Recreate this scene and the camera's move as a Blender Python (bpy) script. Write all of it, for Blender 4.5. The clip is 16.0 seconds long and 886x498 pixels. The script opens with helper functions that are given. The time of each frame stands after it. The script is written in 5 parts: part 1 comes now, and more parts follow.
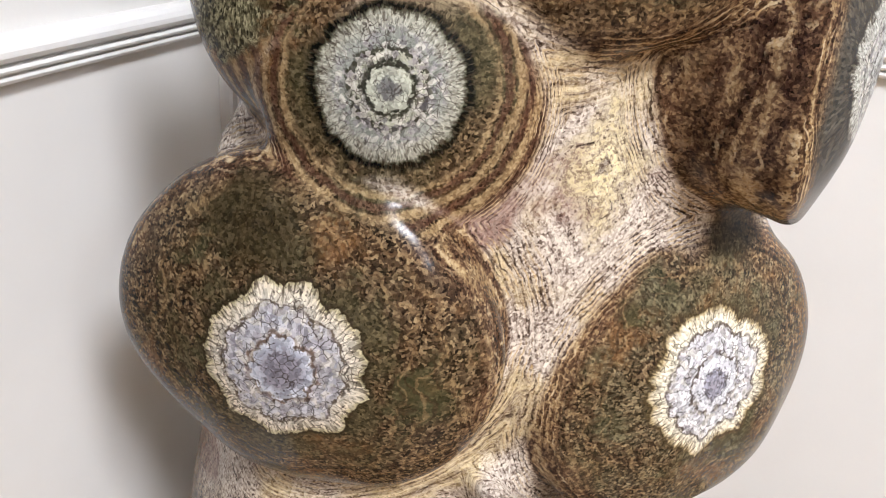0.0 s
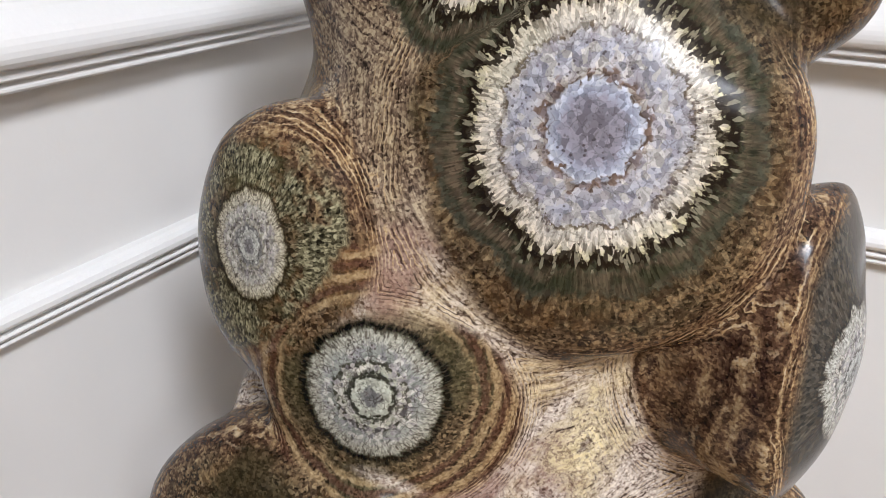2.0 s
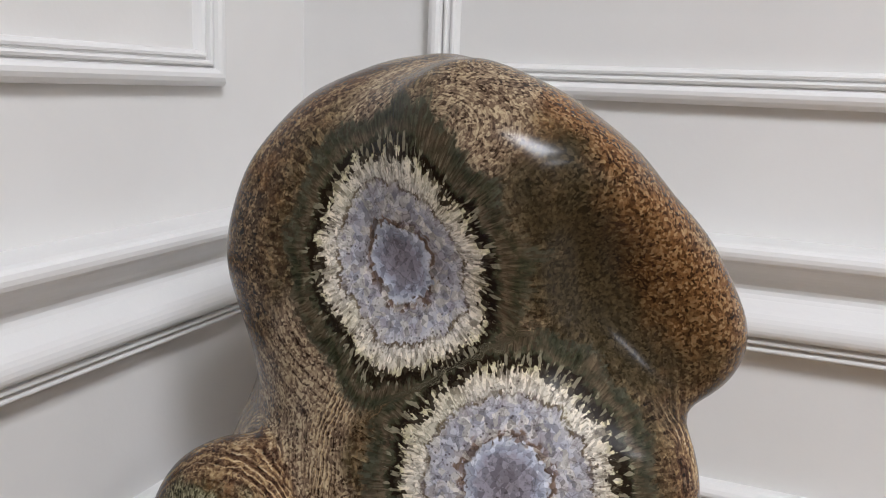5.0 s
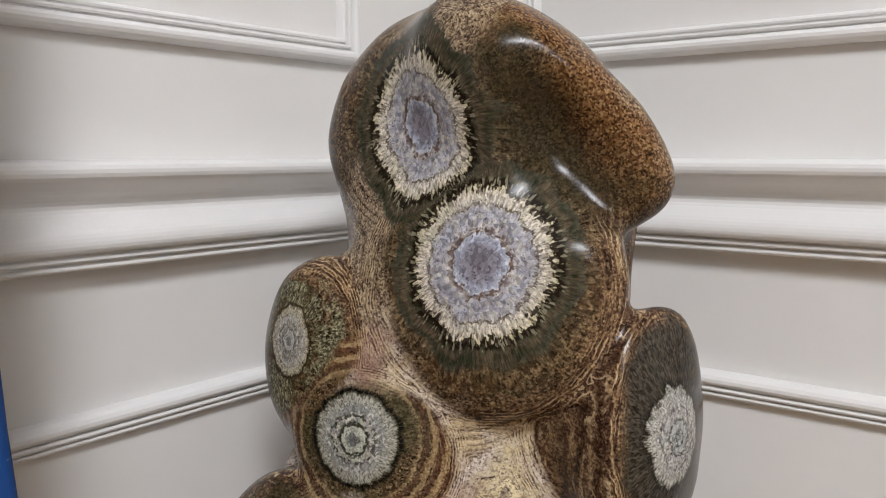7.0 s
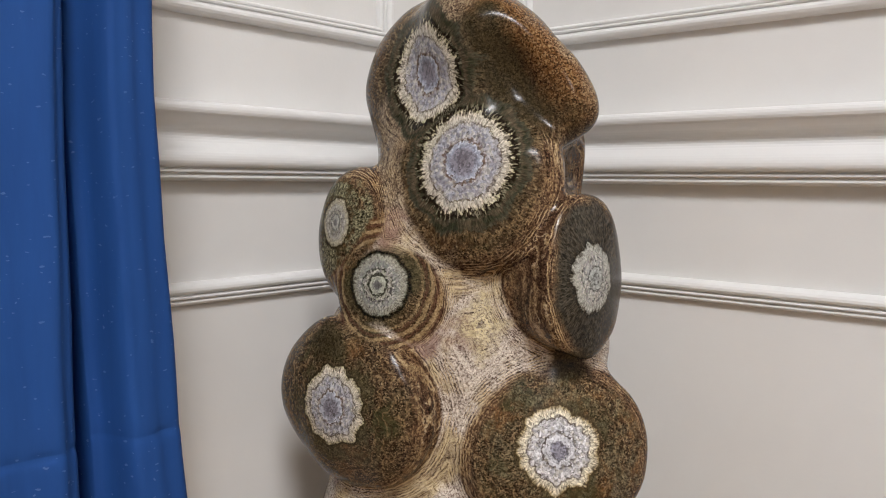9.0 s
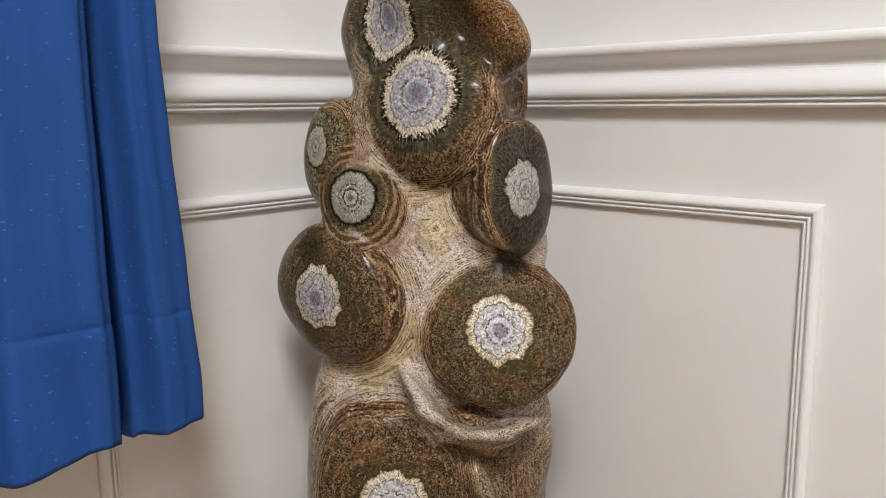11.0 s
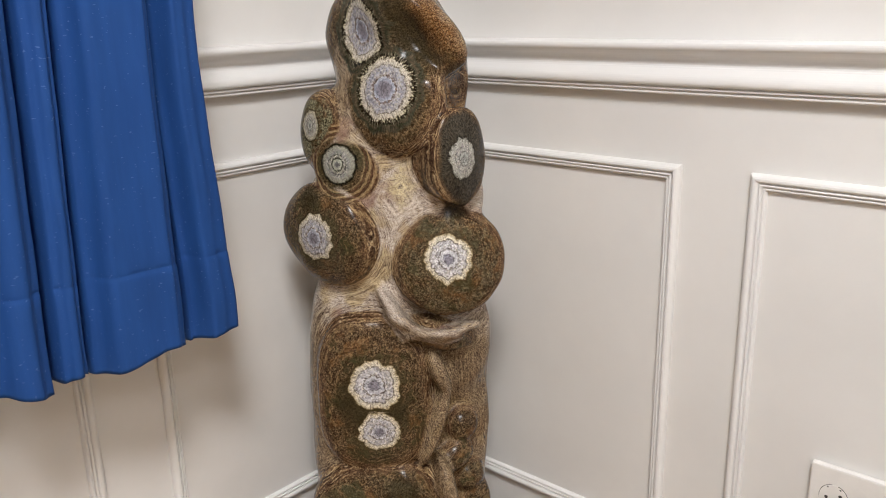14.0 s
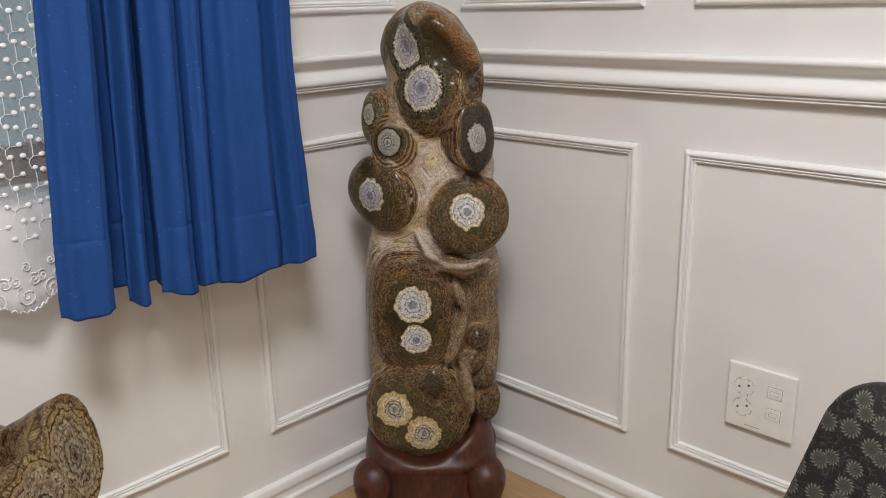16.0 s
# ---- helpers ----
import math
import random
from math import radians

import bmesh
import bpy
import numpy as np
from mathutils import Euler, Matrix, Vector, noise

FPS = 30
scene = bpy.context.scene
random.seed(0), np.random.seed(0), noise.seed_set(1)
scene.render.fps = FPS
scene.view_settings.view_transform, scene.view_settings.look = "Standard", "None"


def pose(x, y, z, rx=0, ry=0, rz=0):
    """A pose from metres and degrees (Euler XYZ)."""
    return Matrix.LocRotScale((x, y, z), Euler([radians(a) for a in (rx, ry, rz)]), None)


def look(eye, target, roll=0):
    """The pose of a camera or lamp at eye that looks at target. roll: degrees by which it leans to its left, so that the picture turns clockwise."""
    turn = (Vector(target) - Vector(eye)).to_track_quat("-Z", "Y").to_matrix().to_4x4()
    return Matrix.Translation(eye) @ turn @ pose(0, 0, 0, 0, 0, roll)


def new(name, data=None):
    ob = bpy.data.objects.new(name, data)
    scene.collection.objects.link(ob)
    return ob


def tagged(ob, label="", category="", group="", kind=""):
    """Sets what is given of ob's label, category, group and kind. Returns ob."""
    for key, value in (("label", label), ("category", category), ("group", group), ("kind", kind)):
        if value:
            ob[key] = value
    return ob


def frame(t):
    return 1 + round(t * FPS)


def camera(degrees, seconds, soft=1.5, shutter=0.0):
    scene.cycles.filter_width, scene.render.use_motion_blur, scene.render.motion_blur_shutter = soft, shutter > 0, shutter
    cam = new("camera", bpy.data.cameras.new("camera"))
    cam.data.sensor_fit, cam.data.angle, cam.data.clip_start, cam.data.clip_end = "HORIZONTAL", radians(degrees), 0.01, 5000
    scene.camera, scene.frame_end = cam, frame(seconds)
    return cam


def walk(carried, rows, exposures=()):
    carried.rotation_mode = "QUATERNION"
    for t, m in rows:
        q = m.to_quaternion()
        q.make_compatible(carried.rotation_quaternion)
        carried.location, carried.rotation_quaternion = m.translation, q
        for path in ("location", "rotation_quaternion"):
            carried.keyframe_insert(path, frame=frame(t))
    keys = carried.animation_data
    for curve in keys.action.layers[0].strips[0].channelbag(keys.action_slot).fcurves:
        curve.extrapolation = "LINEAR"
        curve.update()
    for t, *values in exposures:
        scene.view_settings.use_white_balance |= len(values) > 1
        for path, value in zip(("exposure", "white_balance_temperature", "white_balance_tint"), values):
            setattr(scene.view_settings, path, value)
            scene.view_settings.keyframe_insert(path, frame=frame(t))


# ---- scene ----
cam = camera(56.4, 16.0, 1.05)
PATH = [
    (0, (0.308, -0.566, 0.896), (-0.279, 1.151, 0.056), 3.9),
    (0.5, (0.315, -0.553, 0.935), (-0.333, 1.129, 0.069), 3.5),
    (1, (0.313, -0.538, 0.962), (-0.41, 1.134, 0.138), 2.5),
    (1.5, (0.323, -0.541, 0.975), (-0.44, 1.123, 0.169), 2.1),
    (2, (0.333, -0.532, 0.998), (-0.474, 1.114, 0.197), 1.7),
    (2.5, (0.339, -0.511, 1.011), (-0.511, 1.126, 0.239), 1.4),
    (3, (0.342, -0.5, 1.038), (-0.551, 1.161, 0.373), 0.7),
    (3.5, (0.339, -0.501, 1.065), (-0.593, 1.158, 0.448), 0.9),
    (4, (0.32, -0.512, 1.07), (-0.461, 1.245, 0.52), 2.2),
    (4.2, (0.305, -0.525, 1.072), (-0.329, 1.31, 0.59), 3.5),
    (6.3, (0.449, -0.573, 1.036), (-0.657, 1.072, 0.768), -0.6),
    (6.5, (0.459, -0.6, 1.02), (-0.697, 1.014, 0.772), -0.3),
    (7, (0.516, -0.637, 0.987), (-0.71, 0.927, 0.757), 0.0),
    (7.5, (0.57, -0.673, 0.96), (-0.678, 0.877, 0.767), 0.4),
    (8, (0.629, -0.707, 0.938), (-0.661, 0.811, 0.768), 0.2),
    (8.5, (0.668, -0.749, 0.926), (-0.616, 0.774, 0.753), 0.6),
    (9, (0.687, -0.786, 0.914), (-0.632, 0.708, 0.747), 0.5),
    (9.5, (0.74, -0.807, 0.921), (-0.613, 0.653, 0.731), 0.5),
    (10, (0.805, -0.808, 0.89), (-0.559, 0.643, 0.703), 0.7),
    (10.2, (0.819, -0.82, 0.894), (-0.548, 0.623, 0.674), 0.7),
    (12.5, (0.843, -0.876, 0.948), (-0.457, 0.586, 0.532), -1.7),
    (13, (0.87, -0.924, 0.929), (-0.395, 0.594, 0.621), -0.6),
    (13.5, (0.947, -1.008, 0.979), (-0.312, 0.481, 0.533), -1.1),
    (14, (1.046, -1.054, 1.03), (-0.229, 0.381, 0.469), -1.2),
    (14.5, (1.134, -1.14, 1.056), (-0.245, 0.205, 0.52), -2.0),
    (15, (1.208, -1.23, 1.077), (-0.184, 0.092, 0.516), -1.8),
    (15.5, (1.282, -1.3, 1.079), (-0.087, 0.044, 0.512), -1.5),
    (16, (1.372, -1.344, 1.083), (0.017, 0.008, 0.506), -1.5),
]
EXPOSURES = [(0, 1.2, 5950, 10), (1, 0.92, 5900, 10), (2.5, 0.76, 5850, 10), (3.5, 0.38, 5900, 10), (4, 0.38, 5900, 10), (9, 0.43, 6200, 10), (12.5, 0.52, 6300, 10), (14.5, 0.51, 6350, 10), (15.5, 0.32, 6350, 10), (16, 0.17, 6350, 10)]
walk(cam, [(t, look(eye, target, roll)) for t, eye, target, roll in PATH], EXPOSURES)


# ---- light ----
world = bpy.data.worlds.new("world")
scene.world = world
world.use_nodes = True
world.node_tree.nodes["Background"].inputs[0].default_value = (0.75, 0.85, 1.0, 1)
world.node_tree.nodes["Background"].inputs[1].default_value = 0.6


def area_lamp(name, place, aim, sx, sy, watts, colour):
    data = bpy.data.lights.new(name, "AREA")
    data.shape, data.size, data.size_y = "RECTANGLE", sx, sy
    data.energy, data.color = watts, colour
    ob = new(name, data)
    ob.matrix_world = look(place, aim)
    return ob


# The second lamp is an added, unseen fill that brightens the west wall.
LAMP_A, FILL_LAMP = (1.45, -1.42, 2.42), (2.7, -2.1, 2.42)
area_lamp("ceiling_and_fill_glow", LAMP_A, (1.45, -1.421, 0), 0.52, 0.52, 46, (1.0, 0.975, 0.96))
area_lamp("ceiling_and_fill_glow", FILL_LAMP, (2.7, -2.101, 0), 0.5, 0.5, 17, (1.0, 0.975, 0.96))


# ---- materials ----
class Nodes:
    """Short ways to build a node material."""

    def __init__(self, name):
        self.mat = bpy.data.materials.new(name)
        self.mat.use_nodes = True
        self.tree = self.mat.node_tree
        self.bsdf = self.tree.nodes["Principled BSDF"]

    def make(self, kind, operation="", use_clamp=False, data_type="", blend_type="", feature="", interpolation_type="", attribute_name=""):
        node = self.tree.nodes.new(kind)
        if operation:
            node.operation = operation
        if use_clamp:
            node.use_clamp = True
        if data_type:
            node.data_type = data_type
        if blend_type:
            node.blend_type = blend_type
        if feature:
            node.feature = feature
        if interpolation_type:
            node.interpolation_type = interpolation_type
        if attribute_name:
            node.attribute_name = attribute_name
        return node

    def put(self, socket, value):
        if isinstance(value, bpy.types.NodeSocket):
            self.tree.links.new(value, socket)
        elif value is not None:
            if isinstance(value, (tuple, list)) and len(value) == 3 and socket.type == "RGBA":
                value = (*value, 1)
            socket.default_value = value

    def math(self, op, a, b=None, c=None, clamp=False):
        node = self.make("ShaderNodeMath", operation=op, use_clamp=clamp)
        for n, v in enumerate((a, b, c)):
            self.put(node.inputs[n], v)
        return node.outputs[0]

    def vec(self, op, a, b=None, scale=None):
        node = self.make("ShaderNodeVectorMath", operation=op)
        self.put(node.inputs[0], a)
        self.put(node.inputs[1], b)
        if scale is not None:
            self.put(node.inputs["Scale"], scale)
        return node.outputs["Value" if op in ("LENGTH", "DOT_PRODUCT", "DISTANCE") else "Vector"]

    def mix(self, factor, a, b, mode="MIX"):
        node = self.make("ShaderNodeMix", data_type="RGBA", blend_type=mode)
        self.put(node.inputs[0], factor)
        self.put(node.inputs[6], a)
        self.put(node.inputs[7], b)
        return node.outputs[2]

    def noise(self, where, scale, detail=3.0, rough=0.55, distort=0.0, colour=False):
        node = self.make("ShaderNodeTexNoise")
        for key, v in (("Vector", where), ("Scale", scale), ("Detail", detail), ("Roughness", rough), ("Distortion", distort)):
            self.put(node.inputs[key], v)
        return node.outputs[1 if colour else 0]

    def cells(self, where, scale, feature="F1", out="Distance", random=1.0):
        node = self.make("ShaderNodeTexVoronoi", feature=feature)
        self.put(node.inputs["Vector"], where)
        self.put(node.inputs["Scale"], scale)
        self.put(node.inputs["Randomness"], random)
        return node.outputs[out]

    def ramp(self, value, stops, mode="LINEAR"):
        node = self.make("ShaderNodeValToRGB")
        self.put(node.inputs[0], value)
        node.color_ramp.interpolation = mode
        el = node.color_ramp.elements
        while len(el) < len(stops):
            el.new(0.5)
        for e, (at, colour) in zip(el, stops):
            e.position = at
            e.color = (*colour, 1) if isinstance(colour, tuple) else (colour, colour, colour, 1)
        return node.outputs[0]

    def smooth(self, value, low, high, to_low=0.0, to_high=1.0):
        node = self.make("ShaderNodeMapRange", interpolation_type="SMOOTHSTEP")
        for n, v in enumerate((value, low, high, to_low, to_high)):
            self.put(node.inputs[n], v)
        return node.outputs[0]

    def place(self):
        return self.make("ShaderNodeTexCoord").outputs["Object"]

    def attr(self, name, out="Fac"):
        return self.make("ShaderNodeAttribute", attribute_name=name).outputs[out]

    def split(self, v):
        return self.make_split(v).outputs

    def make_split(self, v):
        node = self.make("ShaderNodeSeparateXYZ")
        self.put(node.inputs[0], v)
        return node

    def join(self, x, y, z):
        node = self.make("ShaderNodeCombineXYZ")
        for n, v in enumerate((x, y, z)):
            self.put(node.inputs[n], v)
        return node.outputs[0]

    def bump(self, height, strength=0.3, distance=0.001):
        node = self.make("ShaderNodeBump")
        self.put(node.inputs["Height"], height)
        node.inputs["Strength"].default_value = strength
        node.inputs["Distance"].default_value = distance
        return node.outputs[0]

    def finish(self, colour, rough, normal=None, metal=0.0, **more):
        self.put(self.bsdf.inputs["Base Color"], colour)
        self.put(self.bsdf.inputs["Roughness"], rough)
        self.put(self.bsdf.inputs["Metallic"], metal)
        if normal is not None:
            self.put(self.bsdf.inputs["Normal"], normal)
        for key, v in more.items():
            self.put(self.bsdf.inputs[key.replace("_", " ")], v)
        return self.mat


def paint_material(name, base, amount=0.04, rough=0.45):
    """White paint on board or papered wall: cloudy, with a faint grain."""
    n = Nodes(name)
    p = n.place()
    cloud = n.noise(p, 3.5, 4, 0.6)
    fine = n.noise(p, 60, 3)
    warm = n.mix(n.smooth(cloud, 0.3, 0.7), tuple(c * (1 - amount) for c in base), tuple(min(c * (1 + amount * 0.6), 0.9) for c in base))
    colour = n.mix(n.math("MULTIPLY", fine, 0.25), warm, tuple(c * 0.93 for c in base))
    bump = n.bump(n.noise(p, 260, 2), 0.12, 0.0006)
    return n.finish(colour, n.math("MULTIPLY_ADD", fine, 0.15, rough - 0.07), bump)


WALL = paint_material("wall_paper", (0.72, 0.705, 0.68), 0.05, 0.6)
TRIM = paint_material("trim_paint", (0.765, 0.755, 0.738), 0.02, 0.34)
# Unseen walls are darker than the papered ones, to cut bounced light.
FAR_WALL = paint_material("unseen_wall_grey", (0.50, 0.48, 0.45), 0.05, 0.6)
CEIL = paint_material("ceiling_paint", (0.8, 0.8, 0.78), 0.03, 0.8)


def wood_floor_material():
    n = Nodes("laminate_floor")
    p = n.place()
    along = n.vec("MULTIPLY", p, (2.0, 26.0, 1.0))
    grain = n.noise(along, 3.0, 6, 0.65, 0.6)
    fine = n.noise(n.vec("MULTIPLY", p, (12, 240, 1)), 2.0, 3)
    colour = n.ramp(grain, [(0.25, (0.30, 0.185, 0.085)), (0.55, (0.42, 0.275, 0.135)), (0.8, (0.50, 0.34, 0.18))])
    colour = n.mix(n.math("MULTIPLY", fine, 0.3), colour, (0.26, 0.15, 0.07))
    return n.finish(colour, n.math("MULTIPLY_ADD", fine, 0.15, 0.3), n.bump(fine, 0.08, 0.0005))


FLOOR = wood_floor_material()


def stand_wood_material():
    n = Nodes("dark_red_lacquered_wood")
    p = n.place()
    grain = n.noise(n.vec("MULTIPLY", p, (30, 30, 6)), 2.5, 5, 0.6, 1.2)
    fine = n.noise(p, 160, 3)
    colour = n.ramp(grain, [(0.3, (0.018, 0.005, 0.003)), (0.55, (0.060, 0.015, 0.007)), (0.8, (0.12, 0.034, 0.015))])
    return n.finish(colour, n.math("MULTIPLY_ADD", fine, 0.2, 0.36), n.bump(grain, 0.15, 0.001))


STAND = stand_wood_material()


def curtain_material():
    n = Nodes("royal_blue_blackout_cloth")
    p = n.place()
    weave = n.noise(n.vec("MULTIPLY", p, (1, 1, 0.15)), 700, 2)
    streak = n.noise(n.vec("MULTIPLY", p, (1, 1, 0.12)), 90, 3)
    lint = n.smooth(n.noise(n.vec("MULTIPLY", p, (1.0, 0.7, 1.6)), 230, 1.0), 0.715, 0.74)
    base = n.mix(streak, (0.0085, 0.045, 0.182), (0.013, 0.065, 0.245))
    colour = n.mix(n.math("MULTIPLY", lint, 0.13), base, (0.35, 0.52, 0.80))
    return n.finish(colour, 0.8, n.bump(weave, 0.25, 0.0004), Specular_IOR_Level=0.25)


CURTAIN = curtain_material()


def stone_material(name="polished_orbicular_stone", gain=1.29, ringed=False):
    """Polished orbicular stone: spiky concentric eyes in brown lobes, in a streaky grey-cream matrix."""
    n = Nodes(name)
    p = n.make("ShaderNodeNewGeometry").outputs["Position"]
    g = n.attr("eye_radius")
    style = n.split(n.attr("eye_style", "Vector"))
    tones = n.split(n.attr("eye_tones", "Vector"))
    flow = n.attr("seam")
    lobe = n.attr("lobe_band")
    matrix = n.attr("matrix")
    x, y, ident = n.split(n.attr("eye_plane", "Vector"))
    flat = n.join(x, y, 0.0)
    way = n.vec("NORMALIZE", flat)
    seed = n.vec("SCALE", n.join(1.0, 0.6, 1.0), scale=n.math("MULTIPLY", ident, 7.3))
    wobble = n.noise(p, 120, 3, 0.6, colour=True)
    low = n.noise(p, 26, 3, 0.6)
    cloud = n.noise(p, 30, 4, 0.6)

    quiet = style[2]
    loud = n.math("SUBTRACT", 1.0, quiet, clamp=True)

    def needle_cells(around, along, shake=0.5):
        at = n.vec("ADD", n.vec("SCALE", way, scale=around), n.join(0, 0, n.math("MULTIPLY", g, along)))
        at = n.vec("ADD", n.vec("ADD", at, seed), n.vec("SCALE", wobble, scale=shake))
        return n.split(n.cells(at, 1.0, "F1", "Color"))

    fine = needle_cells(36.0, 20.0)
    broad = needle_cells(23.0, 12.0)
    hair = needle_cells(42.0, 11.0)
    fluff = needle_cells(75.0, 9.0)
    grain = n.noise(p, 330, 4, 0.7)
    grain2 = n.noise(p, 950, 2, 0.6)
    scallop_n = n.noise(n.vec("ADD", n.vec("SCALE", way, scale=2.2), seed), 1.0, 1.5)
    petal = n.cells(n.vec("ADD", n.vec("SCALE", way, scale=2.6), seed), 1.0, "F1", "Distance")
    meander = n.noise(n.vec("ADD", n.vec("SCALE", flat, scale=6.0), seed), 1.0, 2.5, 0.6)
    # Radius: scalloped, meandering, with every crystal ending at its own place.
    spots = n.split(n.cells(n.vec("ADD", n.vec("SCALE", flat, scale=20.0), n.vec("ADD", seed, n.vec("SCALE", wobble, scale=0.8))), 1.0, "F1", "Color"))
    outer = n.smooth(g, 0.6, 0.85)
    jag_out = n.math("ADD", n.math("MULTIPLY_ADD", broad[2], 0.050, -0.025), n.math("MULTIPLY_ADD", fine[2], 0.040, -0.020))
    jag_out = n.math("MULTIPLY", jag_out, n.math("MULTIPLY_ADD", loud, 0.55, 0.45))
    jag_in = n.math("MULTIPLY_ADD", spots[0], 0.06, -0.03)
    jag = n.math("ADD", n.math("MULTIPLY", jag_out, outer), n.math("MULTIPLY", jag_in, n.math("SUBTRACT", 1.0, outer)))
    even = n.math("MULTIPLY_ADD", tones[0], -0.7, 1.0)
    g1 = n.math("MULTIPLY", g, n.math("MULTIPLY_ADD", n.math("MULTIPLY_ADD", scallop_n, 0.22, -0.11), even, 1.0))
    g1 = n.math("MULTIPLY", g1, n.math("MULTIPLY_ADD", petal, n.math("MULTIPLY", even, n.math("MULTIPLY_ADD", quiet, 0.16, 0.10)), 0.95))
    g1 = n.math("ADD", g1, n.math("MULTIPLY", n.math("MULTIPLY_ADD", meander, 0.18, -0.09), n.smooth(g, 0.1, 0.4)))
    r = n.math("MULTIPLY", n.math("ADD", g1, jag), 0.5, clamp=True)
    # Rings over the radius (1.0 of the eye lies at 0.5), in three palettes.
    lav = n.ramp(r, [(0.0, (0.21, 0.19, 0.20)), (0.12, (0.26, 0.245, 0.265)), (0.15, (0.33, 0.335, 0.375)), (0.182, (0.47, 0.475, 0.50)), (0.192, (0.15, 0.11, 0.085)), (0.218, (0.22, 0.17, 0.14)),
                     (0.228, (0.40, 0.38, 0.375)), (0.30, (0.34, 0.335, 0.36)), (0.36, (0.43, 0.41, 0.40)), (0.366, (0.15, 0.12, 0.09)), (0.378, (0.20, 0.165, 0.125)), (0.387, (0.53, 0.49, 0.425)), (0.455, (0.52, 0.47, 0.385)),
                     (0.492, (0.44, 0.40, 0.27)), (0.499, (0.040, 0.030, 0.019)), (0.518, (0.045, 0.040, 0.024)), (0.545, (0.085, 0.083, 0.053)), (0.66, (0.10, 0.098, 0.07)), (0.80, (0.13, 0.105, 0.065))])
    white = n.ramp(r, [(0.0, (0.25, 0.235, 0.255)), (0.095, (0.31, 0.30, 0.335)), (0.105, (0.13, 0.115, 0.115)), (0.118, (0.52, 0.51, 0.52)), (0.19, (0.55, 0.54, 0.54)),
                       (0.198, (0.15, 0.125, 0.115)), (0.212, (0.17, 0.145, 0.13)), (0.222, (0.54, 0.53, 0.53)), (0.36, (0.57, 0.55, 0.54)), (0.37, (0.17, 0.14, 0.12)), (0.381, (0.19, 0.16, 0.13)), (0.392, (0.62, 0.58, 0.48)), (0.455, (0.60, 0.54, 0.42)),
                       (0.49, (0.38, 0.31, 0.19)), (0.505, (0.10, 0.075, 0.04)), (0.55, (0.13, 0.10, 0.055)), (0.70, (0.13, 0.095, 0.05))])
    yellow = n.ramp(r, [(0.0, (0.20, 0.19, 0.17)), (0.05, (0.32, 0.30, 0.26)), (0.06, (0.10, 0.085, 0.06)), (0.075, (0.40, 0.385, 0.34)), (0.14, (0.42, 0.40, 0.35)), (0.15, (0.09, 0.07, 0.045)), (0.165, (0.13, 0.10, 0.065)), (0.18, (0.45, 0.42, 0.35)), (0.215, (0.46, 0.42, 0.33)),
                        (0.225, (0.10, 0.075, 0.045)), (0.245, (0.14, 0.10, 0.06)), (0.26, (0.54, 0.46, 0.30)), (0.36, (0.52, 0.435, 0.27)), (0.40, (0.42, 0.34, 0.20)), (0.43, (0.52, 0.44, 0.28)),
                        (0.475, (0.44, 0.36, 0.21)), (0.495, (0.10, 0.075, 0.045)), (0.55, (0.08, 0.06, 0.035)), (0.85, (0.11, 0.08, 0.045))])
    mossy = n.ramp(r, [(0.0, (0.16, 0.155, 0.15)), (0.07, (0.20, 0.195, 0.18)), (0.08, (0.38, 0.375, 0.32)), (0.145, (0.40, 0.395, 0.325)), (0.157, (0.06, 0.058, 0.042)), (0.185, (0.075, 0.072, 0.052)), (0.197, (0.31, 0.305, 0.245)), (0.232, (0.38, 0.37, 0.30)),
                       (0.243, (0.075, 0.072, 0.054)), (0.272, (0.10, 0.097, 0.073)), (0.285, (0.26, 0.262, 0.23)), (0.34, (0.29, 0.292, 0.26)), (0.42, (0.37, 0.355, 0.30)), (0.47, (0.33, 0.32, 0.265)), (0.492, (0.12, 0.115, 0.08)), (0.505, (0.010, 0.011, 0.007)), (0.55, (0.014, 0.014, 0.009)), (0.575, (0.085, 0.075, 0.045)), (0.8, (0.11, 0.085, 0.05))])
    ashen = n.ramp(r, [(0.0, (0.22, 0.215, 0.21)), (0.06, (0.36, 0.36, 0.34)), (0.07, (0.10, 0.095, 0.085)), (0.09, (0.33, 0.33, 0.31)), (0.16, (0.36, 0.36, 0.335)), (0.17, (0.08, 0.075, 0.065)), (0.195, (0.34, 0.335, 0.31)), (0.285, (0.35, 0.345, 0.315)),
                       (0.30, (0.11, 0.105, 0.09)), (0.32, (0.37, 0.365, 0.33)), (0.45, (0.40, 0.39, 0.35)), (0.485, (0.30, 0.29, 0.25)), (0.50, (0.050, 0.046, 0.040)), (0.56, (0.055, 0.052, 0.044)), (0.8, (0.06, 0.056, 0.046))])
    eye = n.mix(style[1], n.mix(style[0], lav, white), yellow)
    eye = n.mix(tones[1], n.mix(tones[0], eye, mossy), ashen)
    if ringed:
        eye = n.mix(n.smooth(r, 0.1, 0.3, 0.25, 0.65), eye, (0.40, 0.315, 0.20))
        lines = n.math("SINE", n.math("MULTIPLY", r, 76.0))
        eye = n.mix(n.smooth(lines, 0.55, 0.92, 0.0, 0.85), eye, (0.055, 0.034, 0.018))
    # Crystals: small blotches inside, needles outside, each with its own tone.
    blot = n.split(n.cells(n.vec("ADD", n.vec("SCALE", flat, scale=14.0), n.vec("ADD", seed, n.vec("SCALE", wobble, scale=1.2))), 1.0, "F1", "Color"))
    middle = n.math("MULTIPLY", n.smooth(r, 0.16, 0.22), n.smooth(r, 0.41, 0.35))
